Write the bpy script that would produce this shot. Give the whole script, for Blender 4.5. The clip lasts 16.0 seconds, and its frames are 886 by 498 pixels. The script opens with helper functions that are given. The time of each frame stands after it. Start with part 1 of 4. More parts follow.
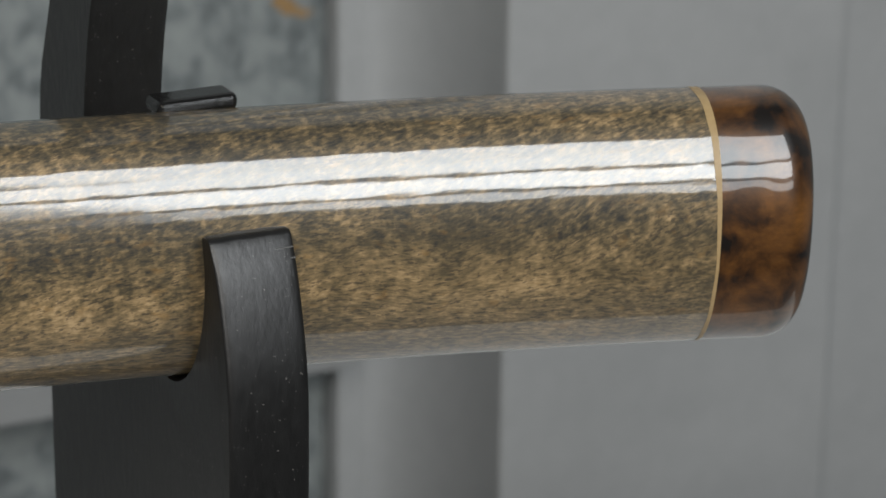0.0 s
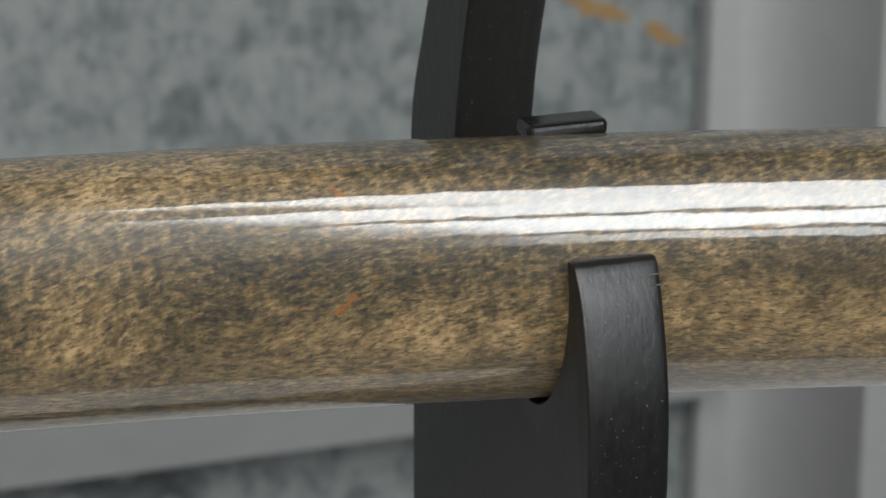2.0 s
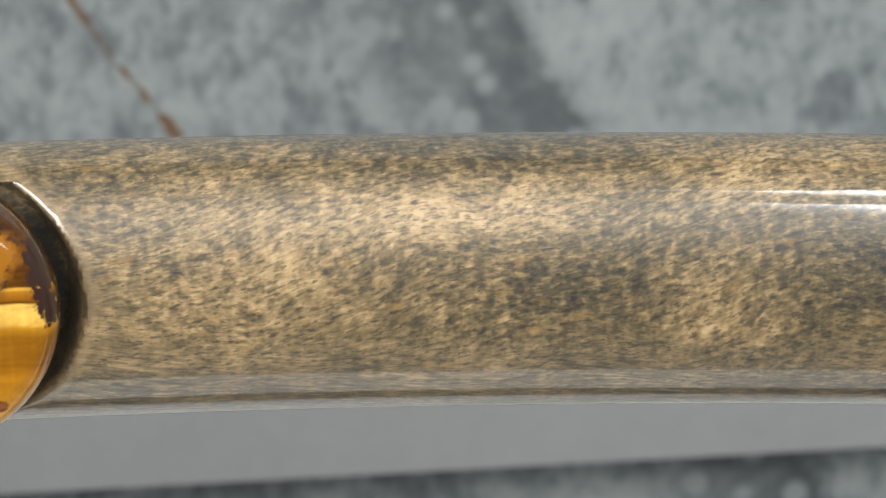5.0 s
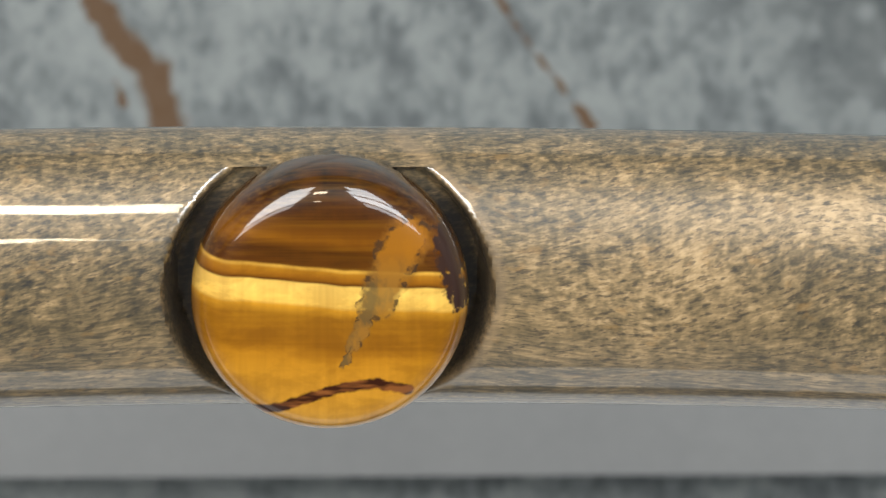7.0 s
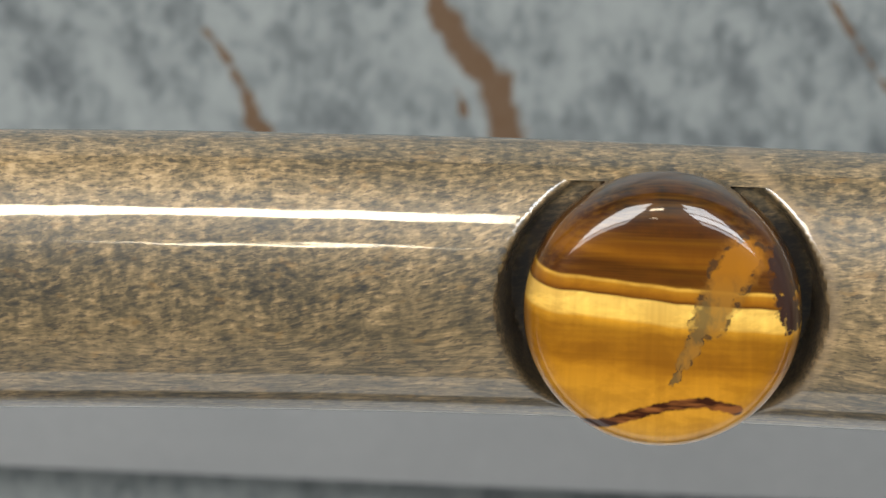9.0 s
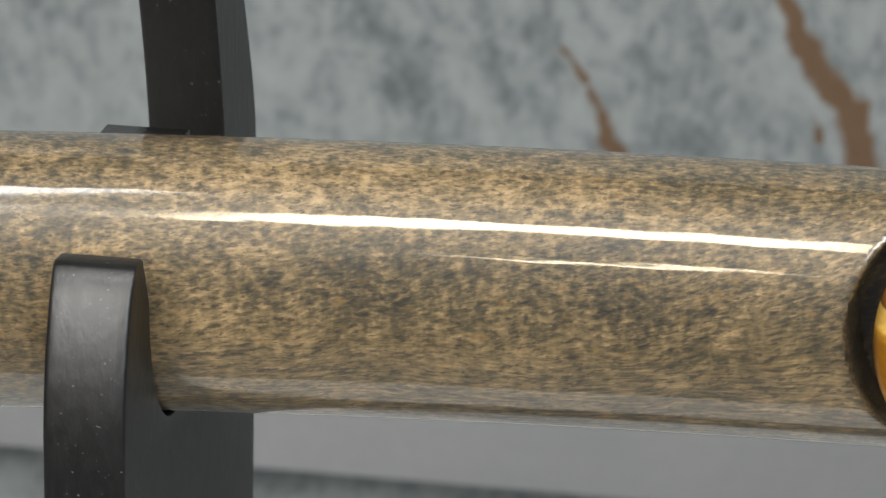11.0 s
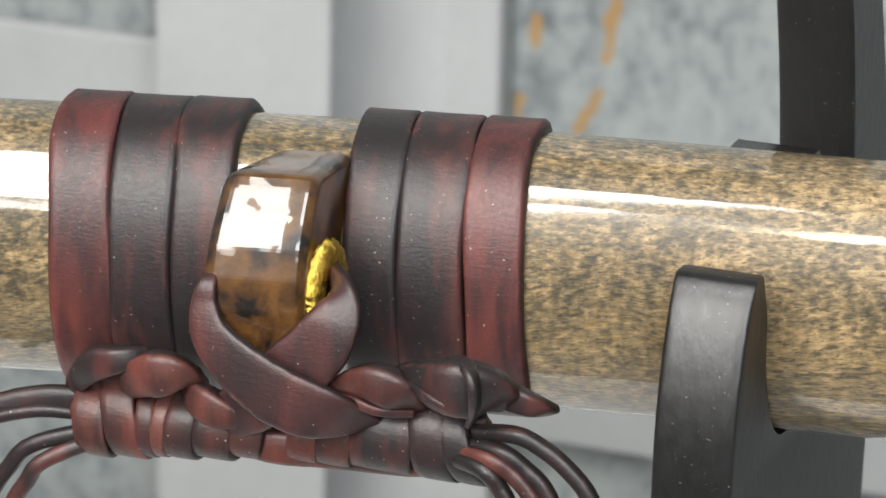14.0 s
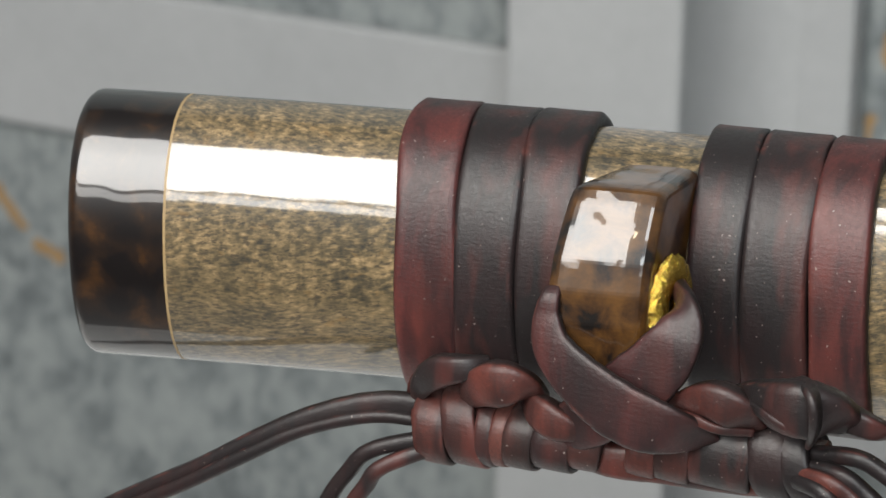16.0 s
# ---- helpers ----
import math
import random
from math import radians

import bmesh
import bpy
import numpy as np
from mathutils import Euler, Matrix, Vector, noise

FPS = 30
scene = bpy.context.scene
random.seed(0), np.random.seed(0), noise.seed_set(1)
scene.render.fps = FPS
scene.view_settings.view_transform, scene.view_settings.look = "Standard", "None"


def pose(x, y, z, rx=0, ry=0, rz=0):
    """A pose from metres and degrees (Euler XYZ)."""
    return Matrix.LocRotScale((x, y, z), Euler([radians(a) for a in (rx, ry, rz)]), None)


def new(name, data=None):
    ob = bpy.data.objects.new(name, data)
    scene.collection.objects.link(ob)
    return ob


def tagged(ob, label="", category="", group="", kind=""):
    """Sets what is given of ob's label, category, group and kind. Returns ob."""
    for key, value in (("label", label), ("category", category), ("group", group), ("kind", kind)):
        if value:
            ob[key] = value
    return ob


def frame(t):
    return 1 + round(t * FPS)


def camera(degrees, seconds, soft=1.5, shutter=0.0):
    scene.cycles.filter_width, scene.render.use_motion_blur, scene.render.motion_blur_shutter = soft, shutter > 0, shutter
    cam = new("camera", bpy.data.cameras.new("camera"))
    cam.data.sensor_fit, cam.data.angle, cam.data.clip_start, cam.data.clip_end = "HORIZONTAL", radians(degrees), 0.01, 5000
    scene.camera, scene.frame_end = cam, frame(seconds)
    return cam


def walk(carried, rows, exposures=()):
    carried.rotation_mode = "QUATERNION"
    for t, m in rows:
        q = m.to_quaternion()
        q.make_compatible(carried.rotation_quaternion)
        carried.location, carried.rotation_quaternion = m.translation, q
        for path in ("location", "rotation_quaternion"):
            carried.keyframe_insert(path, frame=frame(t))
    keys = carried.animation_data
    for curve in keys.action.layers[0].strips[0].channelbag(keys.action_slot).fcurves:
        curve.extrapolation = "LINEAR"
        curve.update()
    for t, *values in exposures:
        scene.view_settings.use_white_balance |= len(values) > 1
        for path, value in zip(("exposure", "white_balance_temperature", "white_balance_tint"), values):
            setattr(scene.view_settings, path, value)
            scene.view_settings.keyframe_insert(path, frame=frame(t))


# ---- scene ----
# A tripod pan along a lacquered scabbard on a stand: the camera stands at one point and turns.
EYE = 1.2
cam = camera(14.414, 16.0, shutter=0.12)
cam.data.dof.use_dof = True
cam.data.dof.focus_distance = 0.528
cam.data.dof.aperture_fstop = 48.0
ROWS = [
    (0.0, -26.994, -19.509, 0.768),
    (0.5, -26.478, -18.857, 0.634),
    (1.0, -24.678, -18.755, 0.391),
    (1.5, -22.710, -18.844, 0.375),
    (2.0, -20.659, -19.152, 0.587),
    (2.5, -18.822, -19.376, 0.735),
    (3.0, -16.946, -19.578, 0.678),
    (3.5, -15.035, -19.591, 0.736),
    (4.0, -13.355, -19.623, 0.591),
    (4.5, -11.494, -19.616, 0.616),
    (5.0, -9.564, -19.590, 0.735),
    (7.5, -0.922, -19.781, 0.740),
    (8.0, 0.510, -19.738, 0.834),
    (10.5, 7.820, -19.444, 1.243),
    (11.0, 9.426, -19.402, 1.144),
    (11.5, 11.119, -19.403, 1.148),
    (12.0, 12.696, -19.423, 1.113),
    (12.5, 14.345, -19.570, 1.229),
    (13.0, 16.282, -19.552, 1.415),
    (13.5, 18.240, -19.416, 1.434),
    (14.0, 20.194, -19.369, 1.408),
    (14.5, 22.168, -19.351, 1.524),
    (15.0, 23.682, -19.316, 1.473),
    (15.5, 25.009, -19.298, 1.377),
    (16.0, 26.166, -19.270, 1.228),
]
walk(cam, [(t, pose(0, 0, EYE, 0, 0, yaw) @ pose(0, 0, 0, 90 + tilt, 0, 0) @ pose(0, 0, 0, 0, 0, roll)) for t, yaw, tilt, roll in ROWS],
     exposures=[(0.0, -1.25), (2.0, -1.12), (4.0, -0.68), (5.0, -0.50), (7.5, -0.56), (10.5, -0.70), (11.0, -0.74), (12.0, -0.69), (13.0, -0.45), (14.0, -0.20), (14.5, -0.06), (15.0, -0.15), (16.0, -0.72)])

# ---- world and lamps ----
world = bpy.data.worlds.new("world")
scene.world = world
world.use_nodes = True
world.node_tree.nodes["Background"].inputs[0].default_value = (0.5, 0.53, 0.55, 1)
world.node_tree.nodes["Background"].inputs[1].default_value = 0.05
CEIL = 3.6


COOL = (0.93, 0.97, 0.995)
WHITE, WARM = (1.0, 0.98, 0.945), (1.0, 0.84, 0.58)
BACK = -1.0                     # the lit openings are in the wall behind the camera


def wall_lamp(name, x0, x1, z0, z1, radiance, colour):
    data = bpy.data.lights.new(name, "AREA")
    data.shape, data.size, data.size_y = "RECTANGLE", x1 - x0, z1 - z0
    data.energy = radiance * math.pi * (x1 - x0) * (z1 - z0)
    data.color = colour
    lamp = new(name, data)
    lamp.matrix_world = pose((x0 + x1) / 2, BACK + 0.01, (z0 + z1) / 2, 90, 0, 0)
    return lamp


wall_lamp("window_light", 0.264, 0.95, 1.95, 2.38, 17.0, COOL)
wall_lamp("window_light", 0.355, 0.95, 2.38, 3.30, 15.5, COOL)
wall_lamp("window_light", 0.255, 0.95, 1.50, 1.85, 20.0, COOL)
wall_lamp("window_light", 0.255, 0.95, 1.28, 1.43, 10.0, COOL)
wall_lamp("window_light", -1.05, -0.270, 1.45, 2.25, 18.0, WHITE)
wall_lamp("window_light", -1.05, -0.335, 2.25, 3.30, 16.5, WHITE)
wall_lamp("window_light", -1.05, -0.25, 1.26, 1.40, 9.0, WHITE)
wall_lamp("warm_light", -0.195, -0.03, 1.92, 2.18, 34, WARM)
wall_lamp("warm_light", -0.098, -0.045, 1.31, 1.34, 34, WARM)


# ---- materials ----
def material(name):
    m = bpy.data.materials.new(name)
    m.use_nodes = True
    t = m.node_tree
    return m, t, t.nodes["Principled BSDF"]


class Net:
    """Short hand for shader nodes."""

    def __init__(self, tree):
        self.tree = tree
        self.coord = tree.nodes.new("ShaderNodeTexCoord").outputs["Object"]

    def put(self, socket, value):
        if hasattr(value, "is_output"):
            self.tree.links.new(value, socket)
        else:
            socket.default_value = value

    def scaled(self, sx, sy, sz, shift=(0, 0, 0), turn=(0, 0, 0), source=None):
        n = self.tree.nodes.new("ShaderNodeMapping")
        self.put(n.inputs["Vector"], source or self.coord)
        n.inputs["Scale"].default_value, n.inputs["Location"].default_value = (sx, sy, sz), shift
        n.inputs["Rotation"].default_value = turn
        return n.outputs[0]

    def noise(self, vector, scale=1.0, detail=3.0, rough=0.55, warp=0.0):
        n = self.tree.nodes.new("ShaderNodeTexNoise")
        self.put(n.inputs["Vector"], vector)
        n.inputs["Scale"].default_value, n.inputs["Detail"].default_value = scale, detail
        n.inputs["Roughness"].default_value, n.inputs["Distortion"].default_value = rough, warp
        return n.outputs["Fac"]

    def cells(self, vector, scale=1.0, feature="F1", what="Distance"):
        n = self.tree.nodes.new("ShaderNodeTexVoronoi")
        n.feature = feature
        self.put(n.inputs["Vector"], vector)
        n.inputs["Scale"].default_value = scale
        return n.outputs[what]

    def math(self, op, a, b=0.0, c=0.0, clamp=False):
        n = self.tree.nodes.new("ShaderNodeMath")
        n.operation, n.use_clamp = op, clamp
        for socket, value in zip(n.inputs, (a, b, c)):
            self.put(socket, value)
        return n.outputs[0]

    def ramp(self, fac, stops, smooth=False):
        n = self.tree.nodes.new("ShaderNodeValToRGB")
        self.put(n.inputs[0], fac)
        e = n.color_ramp.elements
        while len(e) < len(stops):
            e.new(0.5)
        for el, (p, c) in zip(e, stops):
            el.position = p
            el.color = (*c, 1) if isinstance(c, tuple) else (c, c, c, 1)
        if smooth:
            n.color_ramp.interpolation = "EASE"
        return n.outputs[0]

    def mix(self, fac, a, b, blend="MIX"):
        n = self.tree.nodes.new("ShaderNodeMix")
        n.data_type, n.blend_type = "RGBA", blend
        self.put(n.inputs[0], fac)
        for socket, value in ((n.inputs[6], a), (n.inputs[7], b)):
            self.put(socket, (*value, 1) if isinstance(value, tuple) else value)
        return n.outputs[2]

    def bump(self, height, strength, distance):
        n = self.tree.nodes.new("ShaderNodeBump")
        self.put(n.inputs["Height"], height)
        n.inputs["Strength"].default_value, n.inputs["Distance"].default_value = strength, distance
        return n.outputs[0]

    def axes(self, vector=None):
        n = self.tree.nodes.new("ShaderNodeSeparateXYZ")
        self.put(n.inputs[0], vector or self.coord)
        return n.outputs[0], n.outputs[1], n.outputs[2]

    def vec(self, x, y, z):
        n = self.tree.nodes.new("ShaderNodeCombineXYZ")
        for socket, value in zip(n.inputs, (x, y, z)):
            self.put(socket, value)
        return n.outputs[0]

    def stroke(self, u, v, a, b, width, rag):
        """1 on a ragged stroke from a to b in the plane (u, v), 0 away from it."""
        (ax, ay), (bx, by) = a, b
        dx, dy = bx - ax, by - ay
        size = dx * dx + dy * dy
        pu, pv = self.math("SUBTRACT", u, ax), self.math("SUBTRACT", v, ay)
        dot = self.math("ADD", self.math("MULTIPLY", pu, dx / size), self.math("MULTIPLY", pv, dy / size))
        k = self.math("MAXIMUM", self.math("MINIMUM", dot, 1.0), 0.0)
        eu = self.math("SUBTRACT", pu, self.math("MULTIPLY", k, dx))
        ev = self.math("SUBTRACT", pv, self.math("MULTIPLY", k, dy))
        d = self.math("SQRT", self.math("ADD", self.math("MULTIPLY", eu, eu), self.math("MULTIPLY", ev, ev)))
        d = self.math("ADD", d, rag)
        return self.math("MULTIPLY_ADD", d, -3.0 / width, 2.5, clamp=True)


def lacquer(b, coat=1.0, rough=0.03, ior=1.55):
    b.inputs["Coat Weight"].default_value = coat
    b.inputs["Coat Roughness"].default_value = rough
    b.inputs["Coat IOR"].default_value = ior


STONE = (0.0042, 1.0187)       # x and z of the set stone's middle


# the maple's figure: x, z, half length, half height, paler (+) or darker (-)
FIGURE = [(0.0914, 1.0315, 0.016, 0.0045, 0.16), (0.0690, 1.0300, 0.010, 0.0040, 0.12), (0.0560, 1.0225, 0.009, 0.0060, 0.14), (0.1328, 1.0353, 0.013, 0.0030, 0.16),
          (0.1210, 1.0165, 0.005, 0.0060, 0.13), (0.0400, 1.0160, 0.014, 0.0110, 0.08), (0.1040, 1.0205, 0.012, 0.0065, -0.13), (0.0900, 1.0380, 0.024, 0.0025, -0.14),
          (0.1400, 1.0215, 0.014, 0.0070, -0.11), (0.1720, 1.0230, 0.024, 0.0050, -0.11), (0.2420, 1.0205, 0.026, 0.0045, -0.15), (0.2300, 1.0110, 0.026, 0.0055, 0.13),
          (0.1760, 1.0105, 0.020, 0.0030, 0.15), (0.2100, 1.0370, 0.040, 0.0035, -0.13), (-0.0950, 1.0340, 0.036, 0.0040, 0.12), (-0.0740, 1.0205, 0.030, 0.0060, -0.11), (-0.1090, 1.0135, 0.012, 0.0050, 0.10)]


def wood_material():
    m, t, b = material("stained_maple")
    g = Net(t)
    x, y, z = g.axes()
    # the grain wanders: its slope changes from place to place
    drift = g.math("MULTIPLY_ADD", g.noise(g.scaled(16, 26, 26), 1, 1), 0.011, g.math("MULTIPLY", g.noise(g.scaled(70, 70, 70, (5, 1, 3)), 1, 1), 0.0024))
    zz = g.math("ADD", drift, z)
    v = g.vec(x, y, zz)
    slant = g.scaled(1, 1, 1, turn=(0, radians(12), 0), source=v)
    # where the fibres lie flat they show as long lines, elsewhere cut short as flecks
    lines = g.ramp(g.math("MULTIPLY_ADD", g.noise(g.scaled(26, 60, 60, (1, 8, 2)), 1, 2), 0.75, g.math("MULTIPLY", g.math("SUBTRACT", 1.016, z), 16.0)), [(0.34, 0.0), (0.56, 1.0)])
    fleck = g.noise(g.scaled(560, 1450, 1450, source=slant), 1, 2, 0.62)
    fibre = g.noise(g.scaled(210, 2300, 2300, (2, 5, 1), source=v), 1, 3, 0.62)
    grain = g.math("ADD", g.math("MULTIPLY", fibre, lines), g.math("MULTIPLY", fleck, g.math("SUBTRACT", 1.0, lines)))
    chip = g.cells(g.scaled(430, 900, 900, (2, 2, 6), source=slant), 1, "SMOOTH_F1", "Distance")
    bars = g.ramp(g.noise(g.scaled(520, 250, 250, (3, 1, 2), source=v), 1, 2, 0.65), [(0.40, 0.0), (0.60, 1.0)])
    blotch = g.noise(g.scaled(150, 240, 240, (4, 4, 2), source=v), 1, 3, 0.62)
    patch = g.noise(g.scaled(34, 56, 56, (7, 3, 1)), 1, 2, 0.55)
    place = None
    for px, pz, hx, hz, k in FIGURE:
        du, dv = g.math("MULTIPLY_ADD", x, 1 / hx, -px / hx), g.math("MULTIPLY_ADD", z, 1 / hz, -pz / hz)
        d = g.math("ADD", g.math("MULTIPLY", du, du), g.math("MULTIPLY", dv, dv))
        w = g.math("DIVIDE", k, g.math("MULTIPLY_ADD", g.math("MULTIPLY", d, d), 0.9, 1.0))
        place = w if place is None else g.math("ADD", place, w)
    calm = g.math("MULTIPLY_ADD", lines, -0.6, 1.0)
    s = g.math("MULTIPLY", grain, 0.95)
    s = g.math("MULTIPLY_ADD", g.math("MULTIPLY", bars, calm), 0.13, s)
    hair = g.noise(g.scaled(620, 3600, 3600, (3, 7, 5), source=slant), 1, 2, 0.65)
    for layer, weight in ((chip, 0.16), (blotch, 0.44), (patch, 0.30), (g.math("SUBTRACT", hair, 0.5), 0.28)):
        s = g.math("MULTIPLY_ADD", layer, weight, s)
    s = g.math("MULTIPLY_ADD", place, g.math("MULTIPLY_ADD", blotch, 1.6, 0.2), s)
    tone = g.ramp(g.math("MULTIPLY_ADD", g.math("SUBTRACT", s, 0.968), 1.20, 0.5), [(0.10, (0.038, 0.035, 0.030)), (0.35, (0.102, 0.081, 0.048)), (0.56, (0.212, 0.153, 0.080)), (0.76, (0.375, 0.262, 0.134)), (0.96, (0.53, 0.375, 0.20))])
    dash = g.ramp(g.noise(g.scaled(480, 1900, 1900, (9, 2, 4), source=slant), 1, 2, 0.66), [(0.37, 0.62), (0.44, 0.0)])
    tone = g.mix(dash, tone, (0.030, 0.029, 0.028))
    warm = g.ramp(g.noise(g.scaled(260, 500, 500, (6, 6, 1), source=v), 1, 2), [(0.62, 0.0), (0.74, 0.35)])
    tone = g.mix(warm, tone, (0.34, 0.19, 0.06))
    rag = g.math("MULTIPLY_ADD", g.noise(g.scaled(600, 600, 600), 1, 2), 0.002, -0.001)
    spot = g.math("MAXIMUM", g.stroke(x, z, (0.1614, 1.0158), (0.1640, 1.0182), 0.0007, rag), g.stroke(x, z, (0.1623, 1.0341), (0.1637, 1.0330), 0.0006, rag))
    tone = g.mix(g.math("MULTIPLY", spot, 0.65), tone, (0.34, 0.13, 0.03))
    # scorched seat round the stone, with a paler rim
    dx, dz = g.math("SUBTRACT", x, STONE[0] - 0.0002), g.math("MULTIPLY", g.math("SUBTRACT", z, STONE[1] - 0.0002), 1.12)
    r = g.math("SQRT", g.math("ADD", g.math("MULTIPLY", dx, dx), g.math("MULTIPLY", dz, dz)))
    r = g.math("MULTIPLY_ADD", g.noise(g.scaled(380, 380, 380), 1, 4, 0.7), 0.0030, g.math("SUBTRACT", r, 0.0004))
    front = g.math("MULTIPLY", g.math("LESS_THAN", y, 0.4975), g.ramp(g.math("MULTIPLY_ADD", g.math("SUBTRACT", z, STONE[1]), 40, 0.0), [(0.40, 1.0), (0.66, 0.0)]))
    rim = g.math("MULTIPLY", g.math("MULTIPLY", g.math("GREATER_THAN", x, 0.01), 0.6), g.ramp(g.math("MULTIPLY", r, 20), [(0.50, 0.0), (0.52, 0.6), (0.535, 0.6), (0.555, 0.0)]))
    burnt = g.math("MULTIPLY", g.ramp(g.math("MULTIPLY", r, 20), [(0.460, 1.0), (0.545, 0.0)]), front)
    tone = g.mix(rim, tone, (0.45, 0.31, 0.17))
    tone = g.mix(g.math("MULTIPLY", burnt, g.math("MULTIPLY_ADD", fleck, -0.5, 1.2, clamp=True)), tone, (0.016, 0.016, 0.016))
    t.links.new(tone, b.inputs["Base Color"])
    b.inputs["Roughness"].default_value = 0.42
    lacquer(b, 1.0, 0.068, 1.86)
    wave = g.noise(g.scaled(36, 380, 380), 1, 2)
    t.links.new(g.bump(wave, 0.09, 0.0004), b.inputs["Coat Normal"])
    t.links.new(g.bump(fleck, 0.15, 0.0004), b.inputs["Normal"])
    return m


def burl_material(name, dark, mid, light, shift, split=(0.43, 0.54, 0.70), wave=0.15, size=160):
    m, t, b = material(name)
    g = Net(t)
    n = g.noise(g.scaled(size, size, size, shift), 1, 5, 0.62, 0.35)
    eye = g.cells(g.scaled(170, 170, 170, shift), 1)
    s = g.math("MULTIPLY_ADD", eye, 0.28, g.math("MULTIPLY", n, 0.85))
    tone = g.ramp(s, [(split[0], dark), (split[1], mid), (split[2], light)])
    grain = g.noise(g.scaled(500, 1800, 1800, shift), 1, 2)
    tone = g.mix(g.math("MULTIPLY", grain, 0.45), tone, dark)
    t.links.new(tone, b.inputs["Base Color"])
    b.inputs["Roughness"].default_value = 0.35
    lacquer(b, 1.0, 0.03)
    t.links.new(g.bump(g.noise(g.scaled(95, 95, 95), 1, 1), wave, 0.0030), b.inputs["Coat Normal"])
    return m


def plain_material(name, low, high, rough, metal=0.0, scale=300, bump=0.2, depth=0.0003, stretch=(1, 1, 1)):
    m, t, b = material(name)
    g = Net(t)
    n = g.noise(g.scaled(scale * stretch[0], scale * stretch[1], scale * stretch[2]), 1, 4, 0.6)
    w = g.noise(g.scaled(scale / 12, scale / 12, scale / 12), 1, 3, 0.6)
    f = g.math("MULTIPLY_ADD", w, 0.6, g.math("MULTIPLY", n, 0.4))
    t.links.new(g.ramp(f, [(0.3, low), (0.7, high)]), b.inputs["Base Color"])
    b.inputs["Metallic"].default_value = metal
    t.links.new(g.math("MULTIPLY_ADD", n, 0.16, rough - 0.08), b.inputs["Roughness"])
    t.links.new(g.bump(n, bump, depth), b.inputs["Normal"])
    return m


def dusty(m):
    """Pale specks of dust and worn paint."""
    t = m.node_tree
    g, b = Net(t), t.nodes["Principled BSDF"]
    base = b.inputs["Base Color"].links[0].from_socket
    speck = g.ramp(g.noise(g.scaled(1900, 1900, 1900), 1, 1), [(0.735, 0.0), (0.775, 0.6)])
    t.links.new(g.mix(speck, base, (0.20, 0.19, 0.18)), b.inputs["Base Color"])
    b.inputs["Specular IOR Level"].default_value = 0.75
    return m


def leather_material(name, red, black, shift, split=0.5, glow=0.5):
    m, t, b = material(name)
    g = Net(t)
    edge = t.nodes.new("ShaderNodeAttribute")
    edge.attribute_name = "edge"
    edge = edge.outputs["Fac"]
    w = g.noise(g.scaled(130, 70, 34, shift), 1, 4, 0.6, 0.5)
    w = g.math("MULTIPLY_ADD", g.noise(g.scaled(420, 420, 160, shift), 1, 2, 0.6), 0.12, g.math("MULTIPLY", w, 0.90))
    f = g.ramp(w, [(split - 0.12, 0.0), (split + 0.02, 0.35), (split + 0.15, 1.0)])
    pore = g.noise(g.scaled(1500, 1500, 1500, shift), 1, 4, 0.7)
    fib = g.noise(g.scaled(380, 380, 1700, shift), 1, 3, 0.65)
    tone = g.mix(f, black, red)
    tone = g.mix(g.math("MULTIPLY_ADD", pore, 1.1, -0.25, clamp=True), tone, (0.020, 0.011, 0.011))
    bright = g.ramp(g.noise(g.scaled(150, 90, 34, (shift[2], shift[0], shift[1])), 1, 3, 0.55), [(0.52, 0.0), (0.78, glow * 1.2)])
    tone = g.mix(bright, tone, (0.20, 0.046, 0.034))
    # dye rubbed off along the cut edges
    rub = g.math("MULTIPLY", g.ramp(edge, [(0.74, 0.0), (0.87, 1.0), (0.95, 0.6), (0.99, 0.0)]), g.ramp(g.noise(g.scaled(240, 240, 90, shift), 1, 3), [(0.57, 0.0), (0.70, 0.6)]))
    tone = g.mix(rub, tone, (0.17, 0.050, 0.038))
    tone = g.mix(g.ramp(edge, [(0.93, 0.0), (0.99, 0.9)]), tone, (0.008, 0.006, 0.006))
    speck = g.ramp(g.noise(g.scaled(1500, 1500, 1500), 1, 1), [(0.75, 0.0), (0.79, 0.6)])
    tone = g.mix(speck, tone, (0.38, 0.31, 0.28))
    t.links.new(tone, b.inputs["Base Color"])
    t.links.new(g.math("MULTIPLY_ADD", pore, 0.35, 0.28), b.inputs["Roughness"])
    b.inputs["Specular IOR Level"].default_value = 0.62
    fold = g.noise(g.scaled(420, 420, 160, shift), 1, 3, 0.6)
    crease = g.math("MULTIPLY_ADD", g.cells(g.scaled(2300, 2300, 2300), 1), 0.2, g.math("MULTIPLY_ADD", fold, 1.5, g.math("MULTIPLY_ADD", fib, 0.9, pore)))
    t.links.new(g.bump(crease, 0.27, 0.00018), b.inputs["Normal"])
    return m


